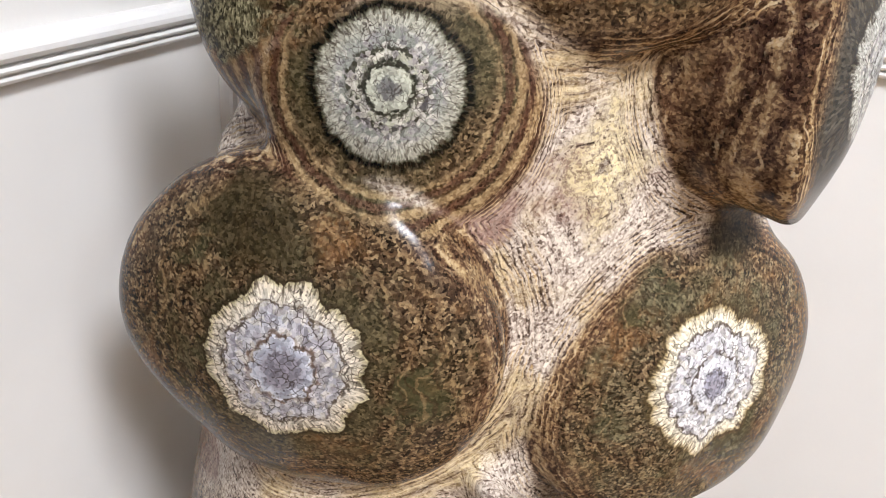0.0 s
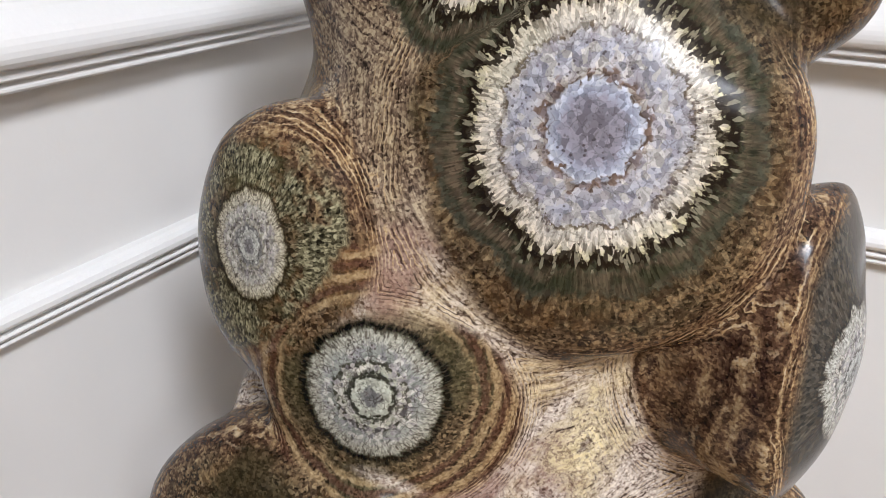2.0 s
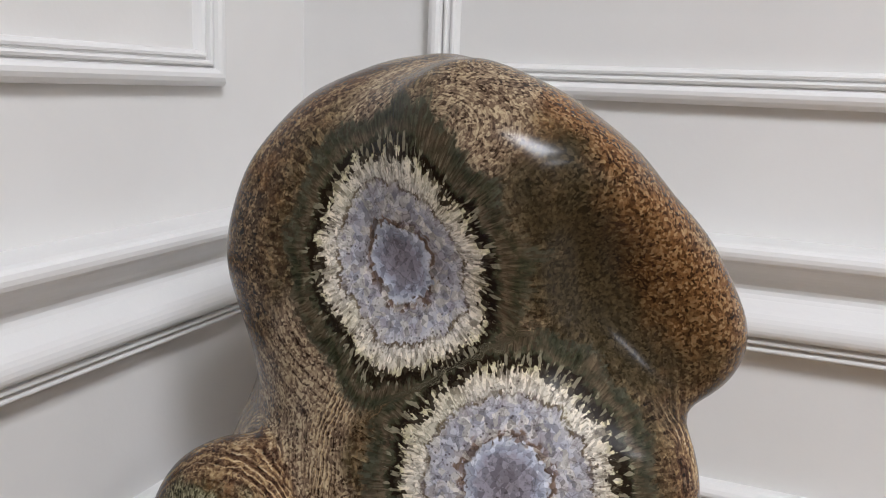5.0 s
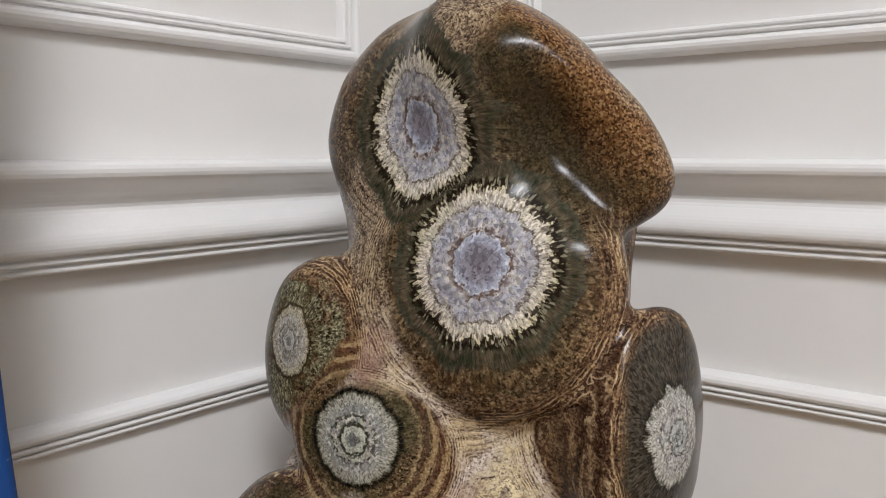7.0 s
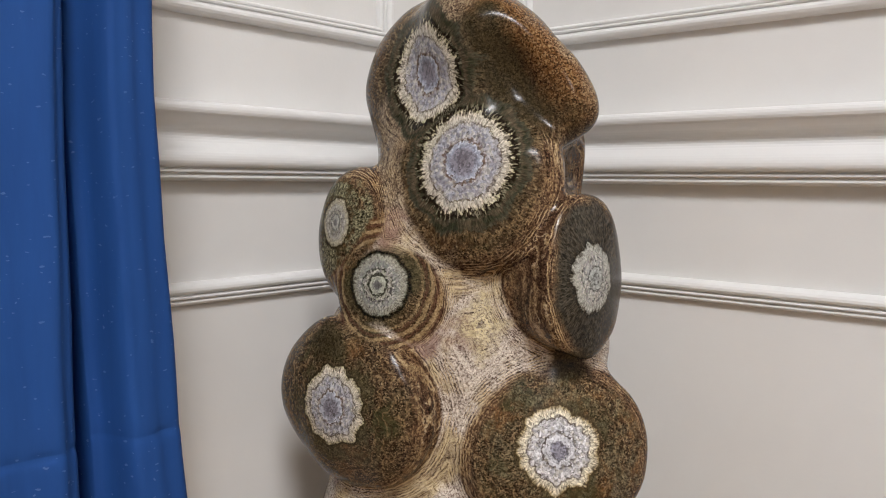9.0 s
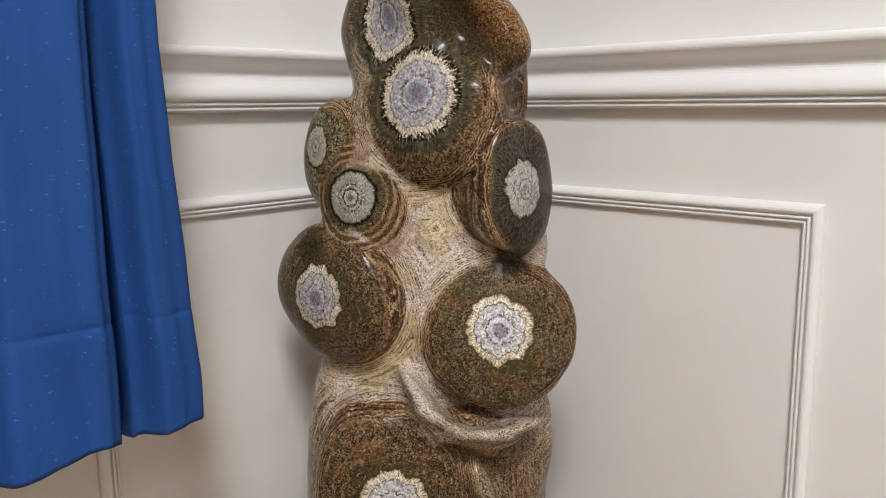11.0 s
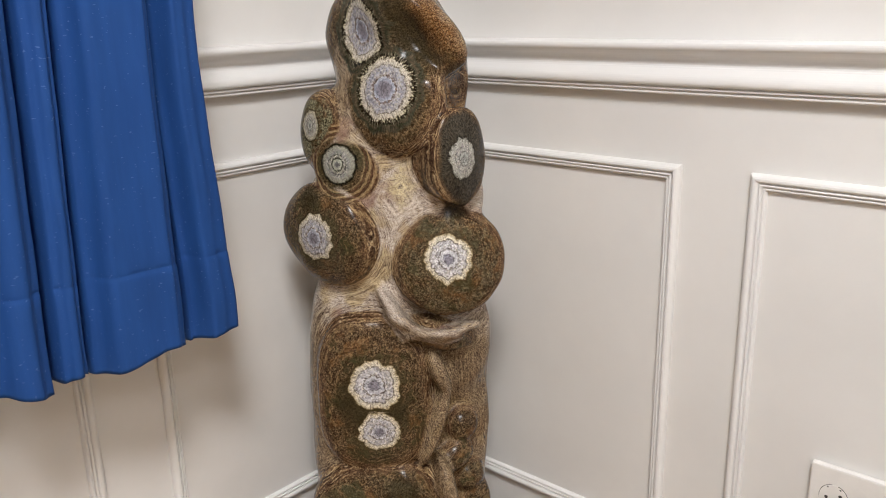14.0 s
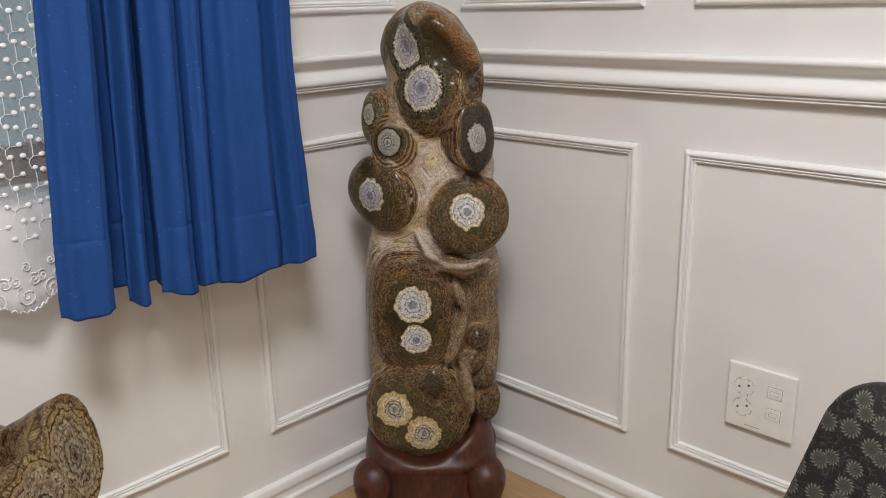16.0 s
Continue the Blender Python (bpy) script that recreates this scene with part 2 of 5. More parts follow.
    eye = n.mix(n.math("MULTIPLY", n.smooth(blot[0], 0.6, 0.7), n.math("MULTIPLY", middle, 0.7)), eye, (0.48, 0.45, 0.40))
    eye = n.mix(n.math("MULTIPLY", n.smooth(blot[1], 0.65, 0.75), n.math("MULTIPLY", middle, 0.45)), eye, (0.26, 0.235, 0.25))
    rays = n.smooth(g, 0.62, 0.78)
    per_cell = n.math("ADD", n.math("MULTIPLY", fine[1], rays), n.math("MULTIPLY", spots[1], n.math("SUBTRACT", 1.0, rays)))
    tone = n.math("MULTIPLY_ADD", per_cell, 0.56, 0.66)
    eye = n.mix(1.0, eye, n.join(tone, tone, tone), "MULTIPLY")
    # The pale ring is tinged with green in places.
    tinge = n.math("MULTIPLY", n.smooth(n.noise(p, 55, 2), 0.50, 0.64, 0.0, 0.22), n.math("MULTIPLY", n.smooth(r, 0.34, 0.40), n.smooth(r, 0.51, 0.48)))
    eye = n.mix(n.math("MULTIPLY", tinge, loud), eye, (0.44, 0.415, 0.27))
    # Hairline cracks between the crystals.
    crack_at = n.vec("ADD", n.vec("SCALE", flat, scale=10.0), n.vec("ADD", seed, n.vec("SCALE", wobble, scale=1.1)))
    crack = n.smooth(n.cells(crack_at, 1.0, "DISTANCE_TO_EDGE", "Distance"), 0.055, 0.02)
    crack = n.math("MULTIPLY", crack, n.math("MULTIPLY", n.smooth(meander, 0.42, 0.56), n.math("MULTIPLY", n.smooth(r, 0.50, 0.47), n.math("MULTIPLY_ADD", quiet, 0.5, 0.3))))
    eye = n.mix(crack, eye, (0.075, 0.06, 0.05))
    gap = n.math("MULTIPLY", n.smooth(hair[0], 0.74, 0.80), n.smooth(r, 0.34, 0.48, 0.0, 0.65))
    eye = n.mix(gap, eye, (0.07, 0.052, 0.035))
    wedge = n.math("MULTIPLY", n.math("GREATER_THAN", n.math("MULTIPLY_ADD", r, 14.0, broad[0]), 7.18), n.math("MULTIPLY", loud, n.smooth(r, 0.44, 0.46)))
    eye = n.mix(n.math("MULTIPLY", wedge, n.smooth(r, 0.545, 0.515, 0, 0.9)), eye, (0.030, 0.020, 0.013))
    quill = n.math("MULTIPLY", n.math("MULTIPLY", n.smooth(hair[1], 0.80, 0.84), n.smooth(r, 0.585, 0.54)), n.math("MULTIPLY", n.smooth(r, 0.48, 0.50), loud))
    eye = n.mix(n.math("MULTIPLY", quill, 0.45), eye, (0.46, 0.42, 0.31))
    speck = n.smooth(n.cells(p, 420, "F1", "Distance"), 0.24, 0.16)
    eye = n.mix(n.math("MULTIPLY", speck, n.smooth(n.noise(p, 60, 2), 0.45, 0.6, 0.1, 0.65)), eye, (0.07, 0.05, 0.045))
    # Grey-green fibres round the eye, darker at their outer end.
    halo = n.math("MULTIPLY", n.smooth(r, 0.545, 0.575), n.smooth(n.math("MULTIPLY_ADD", n.noise(p, 75, 4, 0.65), 0.30, r), 0.815, 0.735))
    green = n.math("MULTIPLY", n.smooth(n.math("MULTIPLY_ADD", cloud, 0.2, r), 0.66, 0.72), n.smooth(n.noise(p, 45, 3, 0.6), 0.36, 0.54))
    fibre = n.mix(fluff[1], n.mix(green, (0.085, 0.062, 0.042), (0.022, 0.024, 0.013)), n.mix(green, (0.20, 0.155, 0.105), (0.078, 0.078, 0.046)))
    halo = n.math("MULTIPLY", halo, n.math("MULTIPLY", loud, 0.78))
    eye = n.mix(halo, eye, fibre)
    # Brown lobe: grains of many tones.
    bits = n.split(n.cells(n.vec("ADD", p, n.vec("SCALE", wobble, scale=0.004)), 900, "F1", "Color"))
    bit_tone = n.math("ADD", n.math("MULTIPLY", bits[0], 0.50), n.math("MULTIPLY", grain, 0.55))
    brown = n.ramp(bit_tone, [(0.28, (0.022, 0.014, 0.009)), (0.42, (0.062, 0.041, 0.025)), (0.55, (0.120, 0.083, 0.050)), (0.67, (0.19, 0.138, 0.084)), (0.84, (0.34, 0.265, 0.165))])
    brown = n.mix(n.smooth(cloud, 0.52, 0.68, 0, 0.6), brown, n.mix(bits[1], (0.035, 0.034, 0.016), (0.10, 0.095, 0.046)))
    rust = n.noise(n.vec("ADD", p, (3.1, 1.7, 0.4)), 27, 4, 0.62)
    brown = n.mix(n.smooth(rust, 0.52, 0.64, 0, 0.6), brown, n.mix(bits[2], (0.115, 0.062, 0.030), (0.29, 0.175, 0.08)))
    stain = n.smooth(n.math("MULTIPLY_ADD", n.noise(p, 60, 4, 0.65), 1.1, n.attr("stain")), 0.72, 1.25)
    moss = n.noise(n.vec("ADD", p, (0.3, 2.2, 1.1)), 22, 3, 0.5)
    moss = n.math("MULTIPLY", n.smooth(n.math("MULTIPLY_ADD", grain, 0.16, moss), 0.62, 0.68), n.math("MULTIPLY", n.smooth(r, 0.50, 0.55), n.smooth(r, 0.98, 0.80, 0.1, 0.85)))
    brown = n.mix(n.math("MULTIPLY", moss, n.math("MULTIPLY", quiet, 0.8), clamp=True), brown, n.mix(n.noise(p, 130, 3, 0.6), (0.030, 0.032, 0.016), (0.125, 0.125, 0.066)))
    inner = n.math("MULTIPLY", n.smooth(n.math("MULTIPLY_ADD", cloud, 0.7, r), 1.20, 1.04), n.math("MULTIPLY", quiet, n.smooth(n.noise(p, 42, 3, 0.6), 0.44, 0.60, 0.0, 0.8)))
    brown = n.mix(inner, brown, n.mix(bit_tone, (0.016, 0.014, 0.008), (0.17, 0.145, 0.082)))
    spokes = n.math("MULTIPLY", n.smooth(r, 0.92, 0.70), n.math("MULTIPLY", loud, 0.6))
    brown = n.mix(spokes, brown, n.ramp(n.math("ADD", n.math("MULTIPLY", hair[2], 0.6), n.math("MULTIPLY", grain, 0.5)), [(0.25, (0.016, 0.012, 0.008)), (0.5, (0.075, 0.055, 0.03)), (0.7, (0.17, 0.13, 0.075)), (0.88, (0.33, 0.27, 0.17))]))
    # Bands that run round each lobe.
    band_at = n.vec("ADD", n.join(n.math("MULTIPLY", lobe, 36.0), 0.0, 0.0), n.vec("ADD", n.vec("SCALE", p, scale=15.0), n.vec("SCALE", wobble, scale=1.0)))
    bands = n.noise(band_at, 1.0, 3.0, 0.62)
    thin_at = n.vec("ADD", n.join(n.math("MULTIPLY", lobe, 64.0), 0.0, 0.0), n.vec("ADD", n.vec("SCALE", p, scale=48.0), n.vec("SCALE", wobble, scale=1.6)))
    thin = n.noise(thin_at, 1.0, 4.0, 0.68)
    mixed = n.math("ADD", n.math("MULTIPLY", bands, 0.46), n.math("MULTIPLY_ADD", thin, 0.30, n.math("MULTIPLY_ADD", grain, 0.14, n.math("MULTIPLY", bits[0], 0.10))))
    band = n.ramp(mixed, [(0.39, (0.022, 0.013, 0.009)), (0.45, (0.085, 0.048, 0.032)), (0.505, (0.165, 0.105, 0.066)), (0.56, (0.30, 0.215, 0.125)), (0.65, (0.48, 0.39, 0.25))])
    side = n.smooth(n.math("MULTIPLY_ADD", low, 0.40, lobe), 0.98, 1.14)
    contour = n.math("SINE", n.math("ADD", n.math("MULTIPLY", r, 60.0), n.math("MULTIPLY_ADD", n.noise(p, 38, 3, 0.6), 26.0, n.math("MULTIPLY", ident, 2.1))))
    contour = n.math("MULTIPLY", n.smooth(contour, 0.55, 0.95), n.smooth(r, 0.60, 0.72, 0.0, 0.55))
    brown = n.mix(contour, brown, n.mix(bits[1], (0.030, 0.018, 0.012), (0.10, 0.062, 0.036)))
    light_line = n.math("SINE", n.math("ADD", n.math("MULTIPLY", r, 44.0), n.math("MULTIPLY", n.noise(p, 30, 3, 0.6), 24.0)))
    brown = n.mix(n.math("MULTIPLY", n.smooth(light_line, 0.75, 1.0), n.smooth(r, 0.62, 0.76, 0.0, 0.5)), brown, n.mix(bits[0], (0.19, 0.125, 0.07), (0.37, 0.28, 0.16)))
    brown = n.mix(n.math("MULTIPLY", side, 0.8), brown, band)
    brown = n.mix(n.math("MULTIPLY", stain, 0.85), brown, n.mix(bit_tone, (0.014, 0.011, 0.006), (0.10, 0.080, 0.045)))
    # Concentric cream and maroon bands round the green eyes.
    hoop = n.math("SINE", n.math("MULTIPLY_ADD", g, 21.0, n.math("MULTIPLY", n.noise(p, 70, 4, 0.65), 6.0)))
    hoop_on = n.math("MULTIPLY", n.math("SUBTRACT", tones[0], tones[2], clamp=True), n.smooth(r, 0.66, 0.74, 0.0, 0.75))
    brown = n.mix(n.math("MULTIPLY", hoop_on, n.smooth(hoop, 0.1, 0.8)), brown, n.mix(bit_tone, (0.20, 0.13, 0.065), (0.50, 0.40, 0.25)))
    brown = n.mix(n.math("MULTIPLY", hoop_on, n.smooth(hoop, -0.2, -0.8)), brown, n.mix(bit_tone, (0.028, 0.013, 0.009), (0.17, 0.090, 0.062)))
    # Rust and cream flakes along the beak's ridge, with a green streak beside it.
    crest = n.math("MULTIPLY_ADD", n.noise(p, 55, 4, 0.65), 0.020, n.attr("crest"))
    brown = n.mix(n.smooth(crest, 0.040, 0.024, 0.0, 0.75), brown, n.ramp(bit_tone, [(0.25, (0.045, 0.022, 0.010)), (0.45, (0.16, 0.083, 0.034)), (0.62, (0.26, 0.150, 0.066)), (0.82, (0.38, 0.27, 0.15))]))
    # Olive faces; the ash grey one has the walls' reflection put into its colour.
    face_only = n.math("SUBTRACT", 1.0, side, clamp=True)
    brown = n.mix(n.math("MULTIPLY", n.math("MULTIPLY", tones[2], face_only), n.smooth(n.noise(p, 48, 4, 0.65), 0.42, 0.56)), brown,
                  n.ramp(n.math("ADD", n.math("MULTIPLY", hair[2], 0.45), n.math("MULTIPLY", bit_tone, 0.6)), [(0.25, (0.026, 0.023, 0.014)), (0.45, (0.105, 0.094, 0.058)), (0.62, (0.20, 0.182, 0.120)), (0.8, (0.34, 0.315, 0.215))]))
    brown = n.mix(n.math("MULTIPLY", n.math("MULTIPLY", tones[1], face_only), 0.85), brown, n.ramp(n.math("ADD", n.math("MULTIPLY", hair[1], 0.5), n.math("MULTIPLY", cloud, 0.5)), [(0.25, (0.022, 0.020, 0.017)), (0.5, (0.062, 0.056, 0.046)), (0.8, (0.13, 0.118, 0.095))]))
    # Fine lines that run along the seams between lobes.
    waver = n.math("MULTIPLY_ADD", n.noise(p, 42, 5, 0.65), 26.0, n.math("MULTIPLY", flow, 3300.0))
    seam_near = n.math("MULTIPLY", n.math("MULTIPLY", n.smooth(n.math("MULTIPLY_ADD", low, 0.010, flow), -0.005, 0.001), n.smooth(n.attr("stain"), 0.5, 0.1)), n.smooth(flow, 0.013, 0.004))
    seam_dark = n.math("MULTIPLY", n.smooth(n.math("SINE", waver), 0.35, 0.9), n.math("MULTIPLY", seam_near, n.smooth(n.noise(p, 130, 3, 0.6), 0.45, 0.60, 0.1, 0.8)))
    seam_pale = n.math("MULTIPLY", n.smooth(n.math("SINE", n.math("ADD", waver, 2.6)), 0.45, 0.95), n.math("MULTIPLY", seam_near, n.smooth(n.noise(p, 75, 3, 0.6), 0.42, 0.60, 0.0, 0.8)))
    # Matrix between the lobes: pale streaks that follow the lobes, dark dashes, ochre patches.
    mtone = n.math("ADD", n.math("MULTIPLY", thin, 0.45), n.math("ADD", n.math("MULTIPLY", bands, 0.30), n.math("MULTIPLY", bits[0], 0.22)))
    pale = n.ramp(mtone, [(0.33, (0.09, 0.062, 0.048)), (0.40, (0.27, 0.22, 0.185)), (0.47, (0.42, 0.365, 0.315)), (0.56, (0.54, 0.485, 0.42)), (0.68, (0.66, 0.61, 0.53))])
    patch = n.noise(p, 13, 3, 0.6)
    pale = n.mix(n.smooth(patch, 0.54, 0.64, 0, 0.6), pale, n.mix(n.smooth(thin, 0.35, 0.65), (0.20, 0.14, 0.075), (0.56, 0.46, 0.26)))
    pale = n.mix(n.smooth(n.noise(n.vec("ADD", p, (5.0, 0, 0)), 16, 3), 0.55, 0.66, 0, 0.7), pale, n.mix(bits[1], (0.16, 0.095, 0.08), (0.33, 0.22, 0.18)))
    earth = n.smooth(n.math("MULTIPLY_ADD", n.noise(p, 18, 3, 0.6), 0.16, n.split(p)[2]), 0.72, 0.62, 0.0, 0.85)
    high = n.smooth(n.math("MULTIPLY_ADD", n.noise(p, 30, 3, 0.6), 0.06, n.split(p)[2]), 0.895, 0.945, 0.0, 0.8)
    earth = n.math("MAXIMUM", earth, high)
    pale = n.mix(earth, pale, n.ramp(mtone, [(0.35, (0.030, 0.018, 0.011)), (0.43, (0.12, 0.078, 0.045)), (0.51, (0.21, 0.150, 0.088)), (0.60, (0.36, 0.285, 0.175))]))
    vein = n.math("ADD", n.attr("vein"), n.math("MULTIPLY_ADD", n.noise(p, 110, 4, 0.7), 1.3, -0.65))
    vein_colour = n.ramp(vein, [(0.0, (0.12, 0.085, 0.04)), (0.10, (0.58, 0.50, 0.28)), (0.28, (0.62, 0.54, 0.32)), (0.33, (0.22, 0.16, 0.08)), (0.40, (0.56, 0.48, 0.28)), (0.60, (0.52, 0.45, 0.28)), (0.65, (0.20, 0.15, 0.09)), (0.72, (0.50, 0.43, 0.29)), (1.0, (0.42, 0.36, 0.27))])
    pale = n.mix(n.math("MULTIPLY", n.smooth(vein, 1.05, 0.7, 0.0, 0.75), n.smooth(bits[0], 0.05, 0.35, 0.35, 1.0)), pale, n.mix(n.smooth(thin, 0.3, 0.7), n.mix(0.6, vein_colour, pale), vein_colour))
    dash = n.smooth(thin, 0.375, 0.34)
    pale = n.mix(n.math("MULTIPLY", dash, n.smooth(n.noise(p, 70, 2), 0.48, 0.6, 0.1, 0.9)), pale, (0.03, 0.02, 0.016))
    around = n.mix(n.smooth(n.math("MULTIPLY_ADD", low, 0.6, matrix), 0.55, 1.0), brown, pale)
    around = n.mix(seam_pale, around, n.mix(bits[1], (0.40, 0.29, 0.16), (0.56, 0.47, 0.33)))
    around = n.mix(seam_dark, around, n.mix(bits[0], (0.030, 0.017, 0.011), (0.095, 0.052, 0.032)))
    edge = n.math("MULTIPLY_ADD", quiet, 0.14, r)
    body = n.smooth(n.math("MULTIPLY_ADD", low, 0.10, edge), 0.685, 0.735)
    colour = n.mix(body, eye, around)
    colour = n.mix(n.math("MULTIPLY", n.smooth(grain2, 0.56, 0.72), 0.4), colour, n.mix(0.8, colour, (0.012, 0.009, 0.007)))
    gamma = n.make("ShaderNodeGamma")
    n.put(gamma.inputs[0], n.mix(1.0, colour, (gain, gain * (0.95 if ringed else 1.01), gain * (0.82 if ringed else 1.03)), "MULTIPLY"))
    gamma.inputs[1].default_value = 1.38
    colour = gamma.outputs[0]
    rough = n.math("MULTIPLY_ADD", grain, 0.14, 0.14)
    return n.finish(colour, rough, n.bump(grain, 0.05, 0.0005), Specular_IOR_Level=0.15)


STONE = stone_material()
RING_STONE = stone_material("polished_ringed_stone", 0.98, True)


# ---- helpers of this place ----
def mesh_from(name, verts, faces, smooth=False):
    me = bpy.data.meshes.new(name)
    me.from_pydata(verts, [], faces)
    me.validate()
    if smooth:
        me.polygons.foreach_set("use_smooth", [True] * len(me.polygons))
    return me


def solid(name, verts, faces, material, parent=None, label="", smooth=False):
    ob = new(name, mesh_from(name, verts, faces, smooth))
    ob.data.materials.append(material)
    if parent:
        ob.parent = parent
    return tagged(ob, label)


def part(name, bm, material, parent, label="", smooth=False):
    me = bpy.data.meshes.new(name)
    bmesh.ops.recalc_face_normals(bm, faces=bm.faces)
    bm.to_mesh(me)
    bm.free()
    me.materials.append(material)
    if smooth:
        me.polygons.foreach_set("use_smooth", [True] * len(me.polygons))
    ob = new(name, me)
    if parent:
        ob.parent = parent
    return tagged(ob, label)


def box(bm, x0, x1, y0, y1, z0, z1, bevel=0.0):
    m = Matrix.Translation(((x0 + x1) / 2, (y0 + y1) / 2, (z0 + z1) / 2)) @ Matrix.Diagonal((x1 - x0, y1 - y0, z1 - z0, 1))
    made = bmesh.ops.create_cube(bm, size=1, matrix=m)["verts"]
    if bevel:
        edges = list({e for v in made for e in v.link_edges})
        bmesh.ops.bevel(bm, geom=edges, offset=bevel, segments=2, profile=0.6, affect="EDGES")
    return bm


def slab(name, x0, x1, y0, y1, z0, z1, material, label, bevel=0.0):
    ob = part(name, box(bmesh.new(), x0, x1, y0, y1, z0, z1, bevel), material, None)
    return tagged(ob, label, kind="structure")


# ---- the room: left wall on x = 0 (window), right wall on y = 0, floor z = 0 ----
ROOM_X, ROOM_Y, ROOM_Z, THICK = 3.6, -4.2, 2.45, 0.15
WIN = (-2.05, -0.62, 0.78, 1.98)  # y from, y to, z from, z to


def wall_with_window():
    bm = bmesh.new()
    y0, y1, z0, z1 = WIN
    ys, zs = [ROOM_Y, y0, y1, 0.0], [0.0, z0, z1, ROOM_Z]
    grid = {}
    for side, x in enumerate((0.0, -THICK)):
        for i, y in enumerate(ys):
            for j, z in enumerate(zs):
                grid[side, i, j] = bm.verts.new((x, y, z))
    for i in range(3):
        for j in range(3):
            if (i, j) != (1, 1):
                for side in (0, 1):
                    bm.faces.new([grid[side, i, j], grid[side, i + 1, j], grid[side, i + 1, j + 1], grid[side, i, j + 1]])
    ring = [(1, 1), (2, 1), (2, 2), (1, 2)]
    for a, b in zip(ring, ring[1:] + ring[:1]):
        bm.faces.new([grid[0, a[0], a[1]], grid[0, b[0], b[1]], grid[1, b[0], b[1]], grid[1, a[0], a[1]]])
    rim = [(0, 0), (1, 0), (2, 0), (3, 0), (3, 1), (3, 2), (3, 3), (2, 3), (1, 3), (0, 3), (0, 2), (0, 1)]
    for a, b in zip(rim, rim[1:] + rim[:1]):
        bm.faces.new([grid[0, a[0], a[1]], grid[0, b[0], b[1]], grid[1, b[0], b[1]], grid[1, a[0], a[1]]])
    return bm


tagged(part("wall_west", wall_with_window(), WALL, None), "white papered wall with a window opening", kind="structure")
slab("wall_north", -THICK, ROOM_X + THICK, 0.0, THICK, 0.0, ROOM_Z, WALL, "white papered wall with panel mouldings")
slab("wall_east", ROOM_X, ROOM_X + THICK, ROOM_Y, 0.0, 0.0, ROOM_Z, FAR_WALL, "plain grey-beige unseen wall that dims bounced light")
slab("wall_south", -THICK, ROOM_X + THICK, ROOM_Y - THICK, ROOM_Y, 0.0, ROOM_Z, FAR_WALL, "plain grey-beige unseen wall that dims bounced light")
slab("floor", -THICK, ROOM_X + THICK, ROOM_Y - THICK, THICK, -0.1, 0.0, FLOOR, "light brown wood laminate floor")
slab("ceiling", -THICK, ROOM_X + THICK, ROOM_Y - THICK, THICK, ROOM_Z, ROOM_Z + 0.1, CEIL, "plain white ceiling")


# ---- mouldings ----
FRAME_PROFILE = [(0, 0), (0, 0.0055), (0.001, 0.008), (0.003, 0.0102), (0.0055, 0.0115), (0.008, 0.0115), (0.010, 0.0102), (0.011, 0.0082), (0.0113, 0.0062), (0.0123, 0.0062), (0.0128, 0.0085), (0.0142, 0.0092), (0.0155, 0.0085),
                 (0.016, 0.0052), (0.017, 0.0052), (0.0175, 0.0068), (0.019, 0.0072), (0.0205, 0.0062), (0.0215, 0.0035), (0.022, 0)]


def eased(profile, rounds=2):
    """A profile whose corners are cut round; its two ends stay."""
    for _ in range(rounds):
        out = [profile[0]]
        for (a0, b0), (a1, b1) in zip(profile, profile[1:]):
            out += [(a0 * 0.75 + a1 * 0.25, b0 * 0.75 + b1 * 0.25), (a0 * 0.25 + a1 * 0.75, b0 * 0.25 + b1 * 0.75)]
        profile = [*out, profile[-1]]
    return profile


def on_wall(wall, s, h, z):
    """A point on a wall: s along it from the corner, h out from it."""
    return (s, -h, z) if wall == "north" else (h, -s, z)


def panel_frame(wall, s0, s1, z0, z1, label):
    """A mitred rectangular moulding; its profile runs from the outer edge inwards."""
    verts, faces = [], []
    n = len(FRAME_PROFILE)
    for cs, cz, ds, dz in ((s0, z0, 1, 1), (s1, z0, -1, 1), (s1, z1, -1, -1), (s0, z1, 1, -1)):
        for d, h in FRAME_PROFILE:
            verts.append(on_wall(wall, cs + ds * d, h, cz + dz * d))
    for c in range(4):
        for k in range(n - 1):
            a, b = c * n + k, ((c + 1) % 4) * n + k
            faces.append((a, b, b + 1, a + 1))
    ob = solid("trim", verts, faces, TRIM)
    bm = bmesh.new()
    bm.from_mesh(ob.data)
    bmesh.ops.recalc_face_normals(bm, faces=bm.faces)
    bm.to_mesh(ob.data)
    bm.free()
    return tagged(ob, label, kind="structure")


for s0, s1 in ((0.104, 0.552), (0.649, 1.26), (1.36, 1.97), (2.07, 2.68), (2.78, 3.39)):
    panel_frame("north", s0, s1, 0.218, 0.817, "white rectangular panel moulding below the chair rail")
    panel_frame("north", s0, s1, 1.063, 2.25, "white rectangular panel moulding above the chair rail")
panel_frame("west", 0.104, 0.505, 0.218, 0.817, "white rectangular panel moulding below the chair rail")
panel_frame("west", 0.104, 0.505, 1.063, 2.25, "white rectangular panel moulding above the chair rail")
panel_frame("west", 0.607, 1.30, 0.217, 0.700, "white rectangular panel moulding below the window")
panel_frame("west", 1.40, 2.10, 0.217, 0.700, "white rectangular panel moulding below the window")

